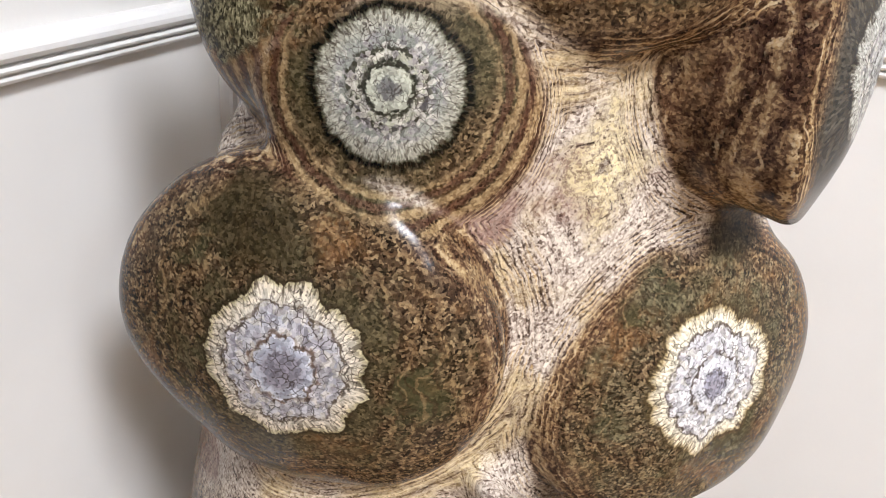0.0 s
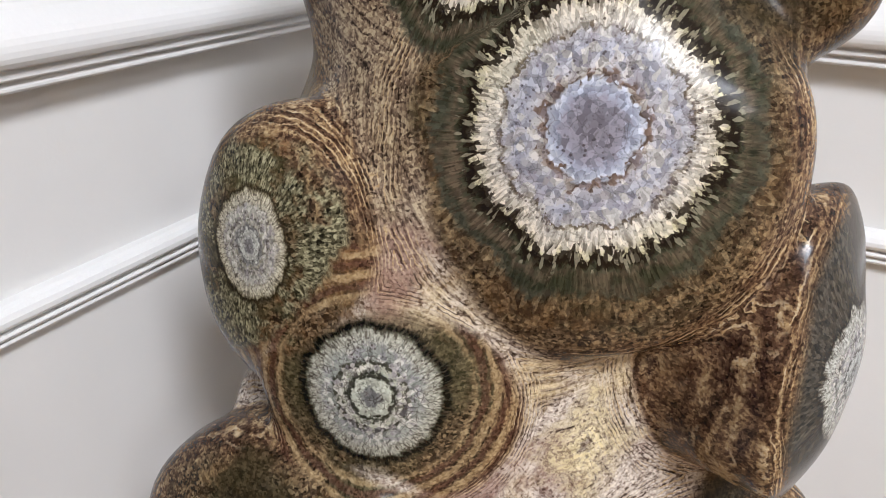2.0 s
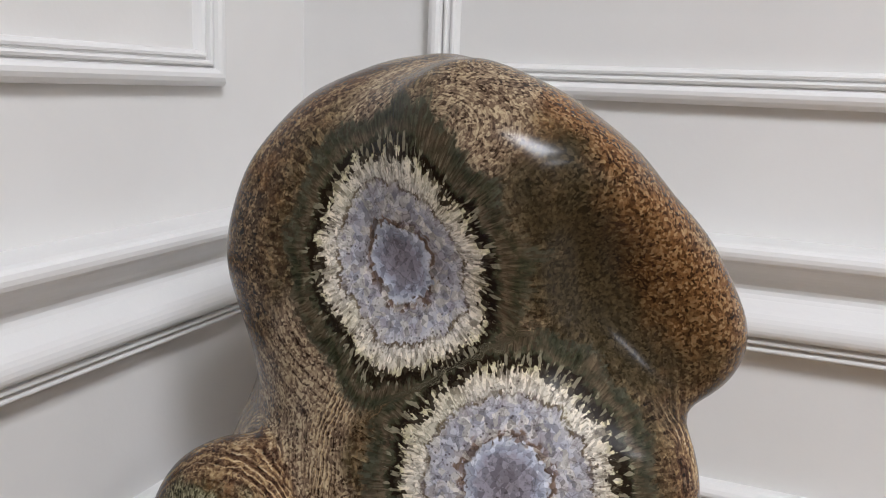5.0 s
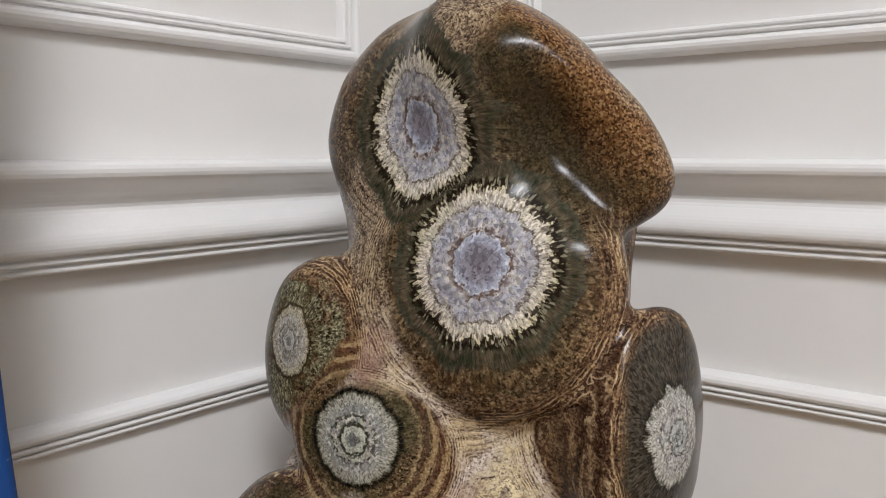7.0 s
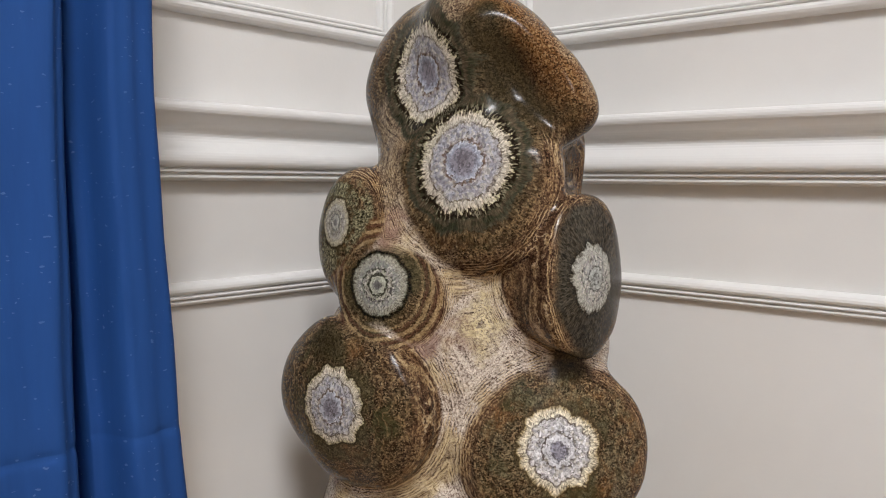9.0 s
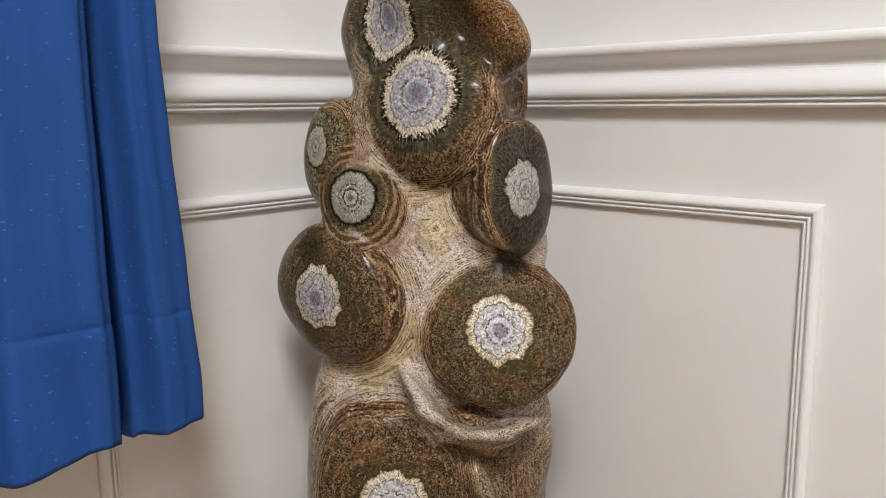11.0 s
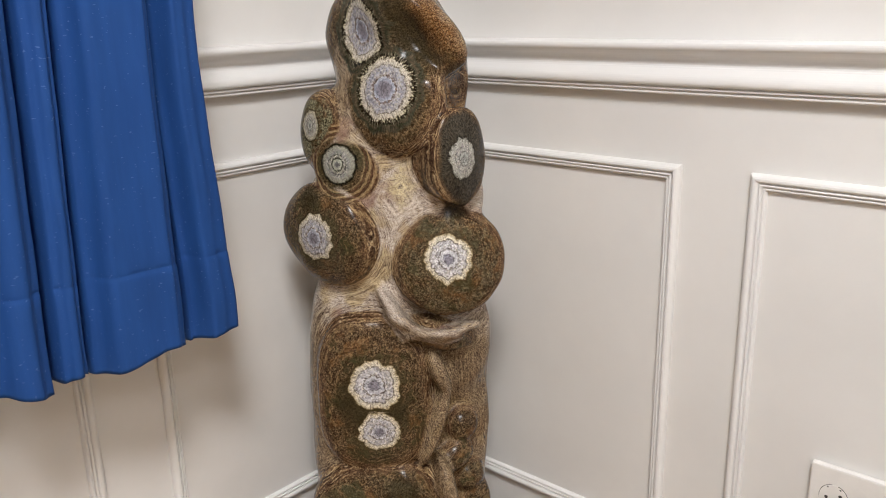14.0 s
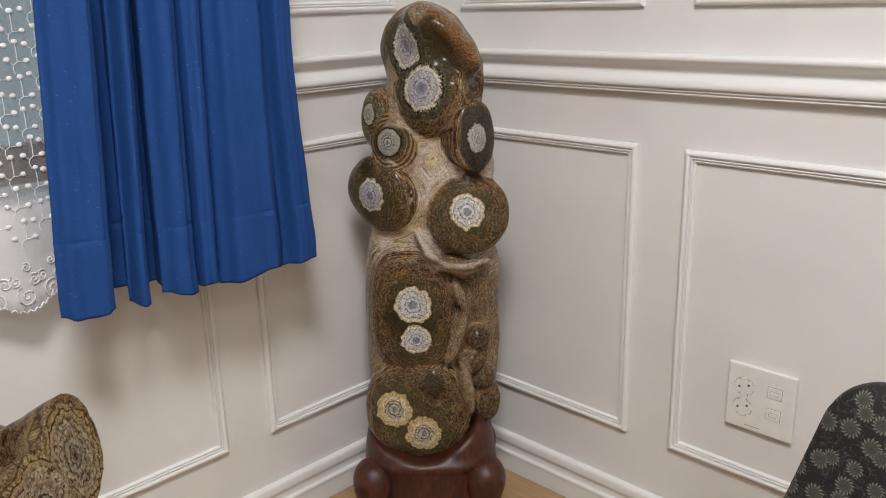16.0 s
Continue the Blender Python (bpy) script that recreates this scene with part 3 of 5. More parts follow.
RAIL = eased([(0.983, 0), (0.983, 0.024), (0.981, 0.0305), (0.976, 0.032), (0.971, 0.030), (0.967, 0.024), (0.963, 0.017), (0.958, 0.0125), (0.953, 0.0115), (0.948, 0.0135), (0.943, 0.018),
              (0.938, 0.0225), (0.933, 0.0245), (0.928, 0.0245), (0.9245, 0.022), (0.9235, 0.0165), (0.9225, 0.0165), (0.9215, 0.0185), (0.919, 0.0185), (0.918, 0.0135), (0.917, 0.0135), (0.916, 0.0155), (0.9135, 0.0155), (0.912, 0.011), (0.911, 0)], 1)
BASE = [(0.098, 0), (0.098, 0.008), (0.095, 0.0125), (0.089, 0.014), (0.078, 0.0145), (0.073, 0.012), (0.069, 0.009), (0.060, 0.0085), (0.0545, 0.0095), (0.053, 0.0135), (0.050, 0.0155),
        (0.046, 0.0155), (0.044, 0.0135), (0.003, 0.0135), (0.0, 0.0125), (0.0, 0)]
BASE = eased(BASE, 1)


def run_of(name, profile, start, stop, wall, label):
    """A moulding along a wall; it is mitred into the corner of the two walls."""
    verts, faces = [], []
    for end in (start, stop):
        for z, h in profile:
            verts.append(on_wall(wall, end + (h if end == 0 else 0), h, z))
    n = len(profile)
    for k in range(n - 1):
        faces.append((k, k + 1, n + k + 1, n + k) if wall == "north" else (k, n + k, n + k + 1, k + 1))
    ob = solid(name, verts, faces, TRIM)
    return tagged(ob, label, kind="structure")


run_of("chair_rail", RAIL, 0, ROOM_X, "north", "white profiled chair rail along the wall")
run_of("chair_rail", RAIL, 0, 0.66, "west", "white profiled chair rail ending at the window")
run_of("baseboard", BASE, 0, ROOM_X, "north", "white profiled baseboard along the wall")
run_of("baseboard", BASE, 0, -ROOM_Y, "west", "white profiled baseboard along the wall")


# ---- the tall stone ----
# Its own axes: u to the viewer's right, w out of the room's corner, z up.
HALF = math.sqrt(0.5)


def uwz(u, w, z):
    return Vector(((u + w) * HALF, (u - w) * HALF, z))


def facing(az, el, roll=0.0):
    """Three axes in u, w, z of a lobe that faces az degrees to the right of the front and el degrees up."""
    a, e, r = radians(az), radians(el), radians(roll)
    out = np.array([math.sin(a) * math.cos(e), math.cos(a) * math.cos(e), math.sin(e)])
    side = np.array([math.cos(a), -math.sin(a), 0.0])
    up = np.cross(side, out)
    up = up if up[2] > 0 else -up
    return math.cos(r) * side + math.sin(r) * up, math.cos(r) * up - math.sin(r) * side, out


class Lobe:
    """A flattened rounded lobe: the middle of its face, where it faces, its half sizes and the depth of its dome."""

    def __init__(self, face, az, el, a, b, c, roll=0.0, power=2.4, blend=0.010, kind="add", square=2.0):
        self.side, self.up, self.out = facing(az, el, roll)
        self.mid = np.array(face) - self.out * c
        self.a, self.b, self.c, self.power, self.blend, self.kind, self.square = a, b, c, power, blend, kind, square

    def local(self, u, w, z):
        du, dw, dz = u - self.mid[0], w - self.mid[1], z - self.mid[2]
        return [du * k[0] + dw * k[1] + dz * k[2] for k in (self.side, self.up, self.out)]

    def distance(self, u, w, z):
        p, q, s = self.local(u, w, z)
        k = self.square
        x, y = np.abs(p) / self.a + 1e-6, np.abs(q) / self.b + 1e-6
        r = (x**k + y**k) ** (1 / k)
        lean = np.sqrt(((x / r) ** (k - 1) / self.a) ** 2 + ((y / r) ** (k - 1) / self.b) ** 2)
        t = np.abs(s) / self.c + 1e-6
        m = self.power
        f = (r**m + t**m) ** (1 / m)
        slope = np.sqrt(((r / f) ** (m - 1) * lean) ** 2 + ((t / f) ** (m - 1) / self.c) ** 2)
        return (f - 1) / slope


class Cap(Lobe):
    """A lobe with a domed face over a rim; behind the rim it narrows. face: the top of the dome; edge: how rounded the rim is."""

    def __init__(self, face, az, el, a, b, dome, depth, roll=0.0, narrow=5.0, edge=0.01, blend=0.008, kind="add"):
        self.side, self.up, self.out = facing(az, el, roll)
        self.mid = np.array(face) - self.out * dome
        self.a, self.b, self.c, self.blend, self.kind, self.square = a, b, depth, blend, kind, 2.0
        self.dome, self.narrow, self.edge = dome, narrow, edge

    def distance(self, u, w, z):
        p, q, s = self.local(u, w, z)
        r = np.sqrt((p / self.a) ** 2 + (q / self.b) ** 2) + 1e-6
        fall = 2 * self.dome * np.minimum(r, 1.5) / min(self.a, self.b)
        front = (s - self.dome * (1 - np.minimum(r, 1.5) ** 2)) / np.sqrt(1 + fall**2)
        mean = r / (np.sqrt((p / self.a**2) ** 2 + (q / self.b**2) ** 2) + 1e-6)
        side = (r - 1 - self.narrow * np.minimum(s, 0)) * mean / math.sqrt(1 + (self.narrow * self.a) ** 2)
        return np.maximum(-soft_min(-front, -side, self.edge), -s - self.c)


class Slab(Lobe):
    """A piece cut flat in front: discs (p, q, half width, half height, lean) that are joined, tapering to the back."""

    def __init__(self, face, az, el, discs, depth, taper):
        self.side, self.up, self.out = facing(az, el)
        self.a, self.b, self.c, self.power, self.blend, self.kind, self.square = 0.1, 0.1, 0.1, 2.0, 0.01, "core", 2.0
        self.mid, self.discs, self.depth, self.taper = np.array(face), discs, depth, taper

    def distance(self, u, w, z):
        p, q, s = self.local(u, w, z)
        flat = None
        for dp, dq, a, b, lean in self.discs:
            c0, s0 = math.cos(radians(lean)), math.sin(radians(lean))
            x, y = (p - dp) * c0 - (q - dq) * s0, (p - dp) * s0 + (q - dq) * c0
            r = np.sqrt((x / a) ** 2 + (y / b) ** 2) + 1e-6
            d = (r - 1) * r / np.sqrt((x / a**2) ** 2 + (y / b**2) ** 2 + 1e-6)
            flat = d if flat is None else soft_min(flat, d, 0.004)
        flat = flat - self.taper * np.minimum(s, 0) + 0.0015 * (s > -0.0015)
        return np.maximum(np.maximum(flat, s), -s - self.depth)


def soft_min(a, b, k):
    h = np.maximum(k - np.abs(a - b), 0) / k
    return np.minimum(a, b) - h * h * k / 4


def surface_net(field, low, step):
    """Quads on the zero surface of a sampled field: a point in each cell that it crosses."""
    inside = field < 0
    n0, n1, n2 = (k - 1 for k in field.shape)
    corner = [(i, j, k) for i in (0, 1) for j in (0, 1) for k in (0, 1)]
    count = sum(inside[i : i + n0, j : j + n1, k : k + n2].astype(np.int8) for i, j, k in corner)
    cells = np.argwhere((count > 0) & (count < 8))
    index = np.full((n0, n1, n2), -1, np.int64)
    index[tuple(cells.T)] = np.arange(len(cells))
    total, hits = np.zeros((len(cells), 3)), np.zeros(len(cells))
    for a in corner:
        for axis in range(3):
            if a[axis]:
                continue
            b = list(a)
            b[axis] = 1
            va, vb = field[tuple((cells + a).T)], field[tuple((cells + b).T)]
            cross = (va < 0) != (vb < 0)
            t = np.where(cross, va / np.where(cross, va - vb, 1), 0)
            point = np.array(a, float) + t[:, None] * (np.array(b) - np.array(a))
            total[cross] += point[cross]
            hits[cross] += 1
    verts = low + step * (cells + total / hits[:, None])
    faces = []
    for axis in range(3):
        o1, o2 = (axis + 1) % 3, (axis + 2) % 3
        first = [slice(None)] * 3
        second = [slice(None)] * 3
        first[axis], second[axis] = slice(0, -1), slice(1, None)
        a, b = inside[tuple(first)], inside[tuple(second)]
        for flip in (False, True):
            at = np.argwhere(a & ~b if not flip else ~a & b)
            at = at[(at[:, o1] > 0) & (at[:, o2] > 0) & (at[:, o1] < field.shape[o1] - 1) & (at[:, o2] < field.shape[o2] - 1)]
            ring = []
            for d1, d2 in ((-1, -1), (0, -1), (0, 0), (-1, 0)):
                q = at.copy()
                q[:, o1] += d1
                q[:, o2] += d2
                ring.append(index[tuple(q.T)])
            quad = np.stack(ring, 1)
            faces.append(quad[:, ::-1] if flip else quad)
    return verts, np.concatenate(faces)


def sample(grid, at):
    """Trilinear values of a grid at places counted in its cells."""
    i = np.clip(np.floor(at).astype(int), 0, np.array(grid.shape[:3]) - 2)
    f = at - i
    out = 0
    for a in (0, 1):
        for b in (0, 1):
            for c in (0, 1):
                w = (f[:, 0] if a else 1 - f[:, 0]) * (f[:, 1] if b else 1 - f[:, 1]) * (f[:, 2] if c else 1 - f[:, 2])
                out = out + w * grid[i[:, 0] + a, i[:, 1] + b, i[:, 2] + c]
    return out


def ripple(u, w, z, scale, seed):
    """Cheap smooth unevenness, about -1 to 1."""
    rng = np.random.RandomState(seed)
    total = 0
    for _ in range(5):
        k = rng.normal(size=3) * scale
        total = total + np.sin(k[0] * u + k[1] * w + k[2] * z + rng.uniform(0, 6.28))
    return total / 3


def build_stone(name, lobes, eyes, low, high, step, turn, label, group="", stains=(), vein=None, material=STONE, ridge=()):
    """lobes: in the order in which they are joined; eyes: (face, lobe number, half width, half height, style) of each ringed eye."""
    axes = [np.arange(a, b, step) for a, b in zip(low, high)]
    u, w, z = (g.astype(np.float32) for g in np.meshgrid(*axes, indexing="ij"))
    field = None
    for lobe in lobes:
        d = lobe.distance(u, w, z).astype(np.float32)
        if lobe.kind == "cut":
            field = -soft_min(-field, d, lobe.blend)
        else:
            field = d if field is None else soft_min(field, d, lobe.blend)
    field = field + 0.0011 * ripple(u, w, z, 55, 3).astype(np.float32) + 0.0005 * ripple(u, w, z, 140, 4).astype(np.float32)
    verts, faces = surface_net(field, np.array(low), step)
    grads = np.gradient(field, step)
    for _ in range(2):
        at = (verts - np.array(low)) / step
        normal = np.stack([sample(g, at) for g in grads], 1)
        normal /= np.linalg.norm(normal, axis=1, keepdims=True) + 1e-9
        verts = verts - np.clip(sample(field, at), -step, step)[:, None] * normal
    vu, vw, vz = verts.T
    best = np.full(len(verts), 1e9)
    plane, style, tones = (np.zeros((len(verts), 3)) for _ in range(3))
    owner = np.full(len(verts), -1)
    nearest = np.full(len(verts), 1e9)
    for k, (face, number, ea, eb, look_of) in enumerate(eyes):
        lobe = lobes[number]
        d = verts - np.array(face)
        p, q, s = d @ lobe.side, d @ lobe.up, d @ lobe.out
        g = np.sqrt((p / ea) ** 2 + (q / eb) ** 2 + (np.maximum(np.abs(s) - 0.012, 0) / ea) ** 2 * 2.0)
        mine = g < best
        best = np.where(mine, g, best)
        plane[mine] = np.stack([p / ea, q / eb, np.full(len(p), float(k))], 1)[mine]
        style[mine], tones[mine] = look_of[:3], look_of[3:]
        owner[mine] = k
    band = np.full(len(verts), 9.0)
    away = np.full(len(verts), 9.0)
    seam = np.full(len(verts), 9.0)
    for lobe in lobes:
        if lobe.kind in ("core", "cut"):
            continue
        p, q, s = lobe.local(vu, vw, vz)
        r = np.sqrt((np.abs(p / lobe.a) ** lobe.square + np.abs(q / lobe.b) ** lobe.square) ** (2 / lobe.square) + 0.25 * (np.minimum(s, 0) / lobe.c) ** 2)
        band = np.minimum(band, r)
        if lobe.kind == "add":
            seam = np.minimum(seam, r)
        if lobe.kind in ("add", "crown"):
            away = np.minimum(away, lobe.distance(vu, vw, vz))
    matrix = np.clip(away / 0.006, 0, 1)
    stain = np.zeros(len(verts))
    for spot, reach in stains:
        stain = np.maximum(stain, np.clip(1.3 - np.linalg.norm(verts - np.array(spot), axis=1) / reach, 0, 1))
    crest = np.full(len(verts), 9.0)
    for one, two in zip(ridge, ridge[1:]):
        one, span = np.array(one), np.array(two) - np.array(one)
        along = np.clip((verts - one) @ span / (span @ span), 0, 1)
        crest = np.minimum(crest, np.linalg.norm(verts - one - along[:, None] * span, axis=1))
    ochre = np.full(len(verts), 9.0)
    if vein is not None:
        d = np.abs(verts - np.array(vein))
        ochre = d[:, 0] / 0.030 + d[:, 2] / 0.040 + d[:, 1] / 0.2
    matrix = matrix * (1 - np.clip(stain * 1.5, 0, 1))
    world = np.stack([(vu + vw) * HALF, (vu - vw) * HALF, vz], 1) if turn is None else np.array([turn @ Vector(v) for v in verts])
    normal_w = np.stack([(normal[:, 0] + normal[:, 1]) * HALF, (normal[:, 0] - normal[:, 1]) * HALF, normal[:, 2]], 1) if turn is None else np.array([turn.to_3x3() @ Vector(v) for v in normal])
    if turn is None:
        faces = faces[:, ::-1]
    base = Vector((*world[:, :2].mean(0), world[:, 2].min()))
    thing = new(name)
    thing.location = base
    tagged(thing, label, "stone", group)
    face_eye = np.where((best[faces] < 1.22).all(1), owner[faces[:, 0]], -1)
    face_eye = np.where((owner[faces] == owner[faces[:, :1]]).all(1), face_eye, -1)
    for k in range(-1, len(eyes)):
        chosen = faces[face_eye == k]
        if not len(chosen):
            continue
        used, local = np.unique(chosen, return_inverse=True)
        me = bpy.data.meshes.new("body" if k < 0 else "ringed_eye")
        me.from_pydata((world[used] - np.array(base)).tolist(), [], local.reshape(-1, 4).tolist())
        me.polygons.foreach_set("use_smooth", [True] * len(me.polygons))
        me.normals_split_custom_set_from_vertices(normal_w[used].tolist())
        for key, kind, values in (("eye_radius", "FLOAT", best), ("lobe_band", "FLOAT", band), ("matrix", "FLOAT", matrix), ("stain", "FLOAT", stain), ("vein", "FLOAT", ochre), ("seam", "FLOAT", (seam - 1) * 0.07), ("crest", "FLOAT", crest)):
            me.attributes.new(key, kind, "POINT").data.foreach_set("value", values[used].astype(np.float32))
        for key, values in (("eye_plane", plane), ("eye_style", style), ("eye_tones", tones)):
            me.attributes.new(key, "FLOAT_VECTOR", "POINT").data.foreach_set("vector", values[used].astype(np.float32).ravel())
        me.materials.append(material)
        ob = new("body" if k < 0 else "ringed_eye", me)
        ob.parent = thing
        if k >= 0:
            blue, cream, calm, green, grey, olive = eyes[k][4]  # how white, ochre, free of needles, green, grey; how olive its lobe
            tagged(ob, "cream and ochre ringed eye" if cream > 0.5 else "grey-green ringed eye" if green > 0.5 else "pale grey jagged eye" if grey > 0.5 else "white ringed eye with dark cracks" if blue > 0.5 else "lavender eye with a spiky cream ring")
    return thing


# How white, how ochre, how free of needles, how green, how grey each eye is, and how olive the lobe round it.
LAVENDER, WHITE, CREAM, GREEN, GREY = (0, 0, 0, 0, 0, 0), (1, 0, 1, 0, 0, 0.35), (0, 1, 1, 0, 0, 0.2), (0, 0, 0.8, 1, 0, 0.1), (0, 0, 0.6, 0, 1, 0)
PALE_GREEN, SOFT, TWIN, RINGS = (0.6, 0.4, 0.9, 0.55, 0, 1.3), (0.2, 0, 1, 0, 0, 0.1), (0.7, 0, 1, 0, 0, 0), (0.45, 0.35, 1, 0, 0, 0)

TALL_LOBES = [
    Lobe((-0.013, 0.373, 0.789), -4, 0, 0.104, 0.20, 0.094, power=2.9, kind="core"),  # 0 upper core
    Lobe((-0.032, 0.362, 0.400), 0, 0, 0.116, 0.285, 0.098, power=3.0, blend=0.04, kind="core", square=3.5),  # 1 lower core
    Lobe((-0.008, 0.350, 0.940), -25, 6, 0.082, 0.115, 0.074, power=2.5, blend=0.03, kind="crown"),  # 2 crown core
    Lobe((0.100, 0.352, 0.549), 20, 0, 0.050, 0.100, 0.060, power=2.4, blend=0.03, kind="core"),  # 3 right flank
    Lobe((-0.013, 0.387, 0.918), -29, 10, 0.073, 0.076, 0.032, power=2.4, blend=0.010),  # 4 big
    Lobe((-0.040, 0.330, 1.000), -33, 5, 0.085, 0.080, 0.046, power=2.5, blend=0.030, kind="crown"),  # 5 crown eye
    Lobe((0.040, 0.372, 1.022), 26, 36, 0.034, 0.074, 0.042, roll=42, power=2.3, blend=0.026, kind="crown"),  # 6 beak
    Cap((0.094, 0.408, 0.839), 38, 2, 0.047, 0.069, 0.016, 0.075, narrow=4.0, edge=0.005, blend=0.010),  # 7 right
    Cap((0.071, 0.395, 0.685), 2, 4, 0.084, 0.082, 0.022, 0.080, narrow=3.5, edge=0.016, blend=0.010),  # 8 lower right
    Cap((-0.124, 0.360, 0.720), -40, -3, 0.089, 0.081, 0.024, 0.075, roll=-8, narrow=4.5, edge=0.026, blend=0.007),  # 9 lower left
    Cap((-0.079, 0.365, 0.818), -26, 2, 0.053, 0.051, 0.015, 0.050, narrow=5.0, edge=0.014, blend=0.008),  # 10 small
    Lobe((-0.117, 0.331, 0.861), -46, 0, 0.048, 0.064, 0.034, power=2.3, blend=0.008),  # 11 small left
    Lobe((-0.048, 0.389, 0.482), -5, 2, 0.086, 0.126, 0.046, power=3.2, blend=0.007, square=2.8),  # 12 twin
    Lobe((-0.045, 0.400, 0.266), -4, 2, 0.111, 0.112, 0.052, power=2.8, blend=0.007, square=2.3),  # 13 base
    Lobe((0.112, 0.318, 0.40), 30, 0, 0.040, 0.20, 0.045, power=2.3, blend=0.016, kind="core"),  # 14 pillar
    Lobe((0.094, 0.352, 0.410), 22, 0, 0.027, 0.030, 0.030, power=2.3, blend=0.010),  # 15 pillar knob
    Lobe((0.080, 0.362, 0.360), 18, -5, 0.034, 0.026, 0.030, roll=25, power=2.3, blend=0.008),  # 16 pillar foot
    Lobe((0.116, 0.336, 0.260), 30, 0, 0.030, 0.052, 0.030, power=2.3, blend=0.010),
    Lobe((-0.019, 0.394, 0.630), -4, 15, 0.030, 0.009, 0.028, roll=-56, power=2.2, blend=0.016, kind="fold"),  # 18 to 21: fold under the lower right lobe
    Lobe((0.008, 0.408, 0.606), 0, 22, 0.034, 0.008, 0.032, roll=-30, power=2.2, blend=0.012, kind="fold"),
    Lobe((0.050, 0.416, 0.594), 6, 26, 0.038, 0.008, 0.034, roll=-4, power=2.2, blend=0.012, kind="fold"),
    Lobe((0.090, 0.408, 0.598), 14, 20, 0.028, 0.008, 0.032, roll=10, power=2.2, blend=0.010, kind="fold"),
    Lobe((0.052, 0.396, 0.570), 8, -10, 0.056, 0.018, 0.034, roll=-16, power=2.3, blend=0.010),  # 22 brown flow below the fold
    Lobe((0.052, 0.394, 0.518), 10, 0, 0.013, 0.040, 0.032, roll=20, power=2.3, blend=0.008, kind="fold"),  # 23, 24 pale ridge
    Lobe((0.045, 0.394, 0.430), 10, 0, 0.013, 0.070, 0.032, roll=-18, power=2.3, blend=0.008, kind="fold"),
    Lobe((-0.010, 0.402, 0.330), 0, 8, 0.046, 0.044, 0.026, power=2.5, blend=0.008),  # 25 dark lobe over the base eyes
    Lobe((-0.020, 0.322, 1.044), -24, 15, 0.054, 0.040, 0.050, power=2.3, blend=0.026, kind="crown"),  # 26 crest of the crown
    Lobe((0.090, 0.366, 0.775), 20, 0, 0.050, 0.070, 0.060, power=2.4, blend=0.02, kind="core"),  # 27 between the right lobes
    Lobe((0.107, 0.345, 0.318), 28, 0, 0.026, 0.028, 0.030, power=2.3, blend=0.010),  # 28 pillar fold
    Lobe((0.064, 0.410, 0.318), 10, 0, 0.016, 0.060, 0.045, roll=8, power=2.3, blend=0.010, kind="fold"),  # 29 pale edge of the base
    Lobe((-0.122, 0.296, 0.777), -60, 0, 0.022, 0.026, 0.026, power=2.2, blend=0.008, kind="core"),  # 30 knob behind the small lobes
]
# The beak's ridge, from the top down to its tip; then hollows, carved before the right lobe is joined: under the ridge, and below the tip.
RIDGE = [Lobe(at, 32, lift, wide, wide, wide * 1.1, power=2.1, blend=0.028, kind="crown")
         for at, lift, wide in (((-0.006, 0.345, 1.071), 55, 0.028), ((0.015, 0.364, 1.059), 46, 0.029), ((0.035, 0.377, 1.037), 38, 0.029), ((0.054, 0.383, 1.014), 26, 0.027), ((0.073, 0.385, 0.991), 14, 0.023), ((0.084, 0.381, 0.968), -6, 0.014))]
HOLLOWS = [Lobe((0.026, 0.474, 0.994), 0, 0, 0.032, 0.052, 0.052, roll=38, power=2.0, blend=0.020, kind="cut"),
           Lobe((0.108, 0.420, 0.922), 0, 0, 0.032, 0.030, 0.060, roll=20, power=2.0, blend=0.012, kind="cut")]
FIRST = [*TALL_LOBES[:7], *RIDGE, *HOLLOWS]
TALL_EYES = [
    ((-0.014, 0.385, 0.929), 4, 0.041, 0.0425, LAVENDER),
    ((-0.030, 0.330, 1.004), 5, 0.039, 0.046, LAVENDER),
    ((0.087, 0.411, 0.838), 7, 0.021, 0.028, GREY),
    ((0.066, 0.391, 0.695), 8, 0.037, 0.037, WHITE),
    ((-0.118, 0.361, 0.724), 9, 0.034, 0.036, SOFT),
    ((-0.083, 0.366, 0.827), 10, 0.026, 0.026, GREEN),
    ((-0.120, 0.330, 0.877), 11, 0.0165, 0.0215, PALE_GREEN),
    ((-0.045, 0.388, 0.507), 12, 0.042, 0.041, TWIN),
    ((-0.040, 0.386, 0.433), 12, 0.033, 0.034, TWIN),
    ((-0.091, 0.400, 0.282), 13, 0.042, 0.042, CREAM),
    ((-0.031, 0.400, 0.229), 13, 0.041, 0.044, CREAM),
]
tall_stone = build_stone("ornamental_stone", [*FIRST, *TALL_LOBES[7:]],
                         [(face, number + (len(FIRST) - 7) * (number > 6), wide, high, kind) for face, number, wide, high, kind in TALL_EYES],
                         (-0.205, 0.165, 0.105), (0.20, 0.455, 1.115), 0.0034, None,
                         "tall polished brown stone with ringed eyes on a wooden stand",
                         stains=[((0.012, 0.362, 1.030), 0.036), ((0.030, 0.362, 1.006), 0.044), ((0.050, 0.370, 0.985), 0.040), ((0.068, 0.372, 0.968), 0.030), ((-0.010, 0.405, 0.335), 0.030), ((0.080, 0.390, 0.765), 0.026), ((-0.048, 0.395, 0.475), 0.062), ((-0.128, 0.350, 0.780), 0.022)],
                         vein=(0.004, 0.370, 0.795), ridge=[(0.010, 0.350, 1.078), (0.038, 0.372, 1.045), (0.060, 0.378, 1.012), (0.078, 0.374, 0.980)])


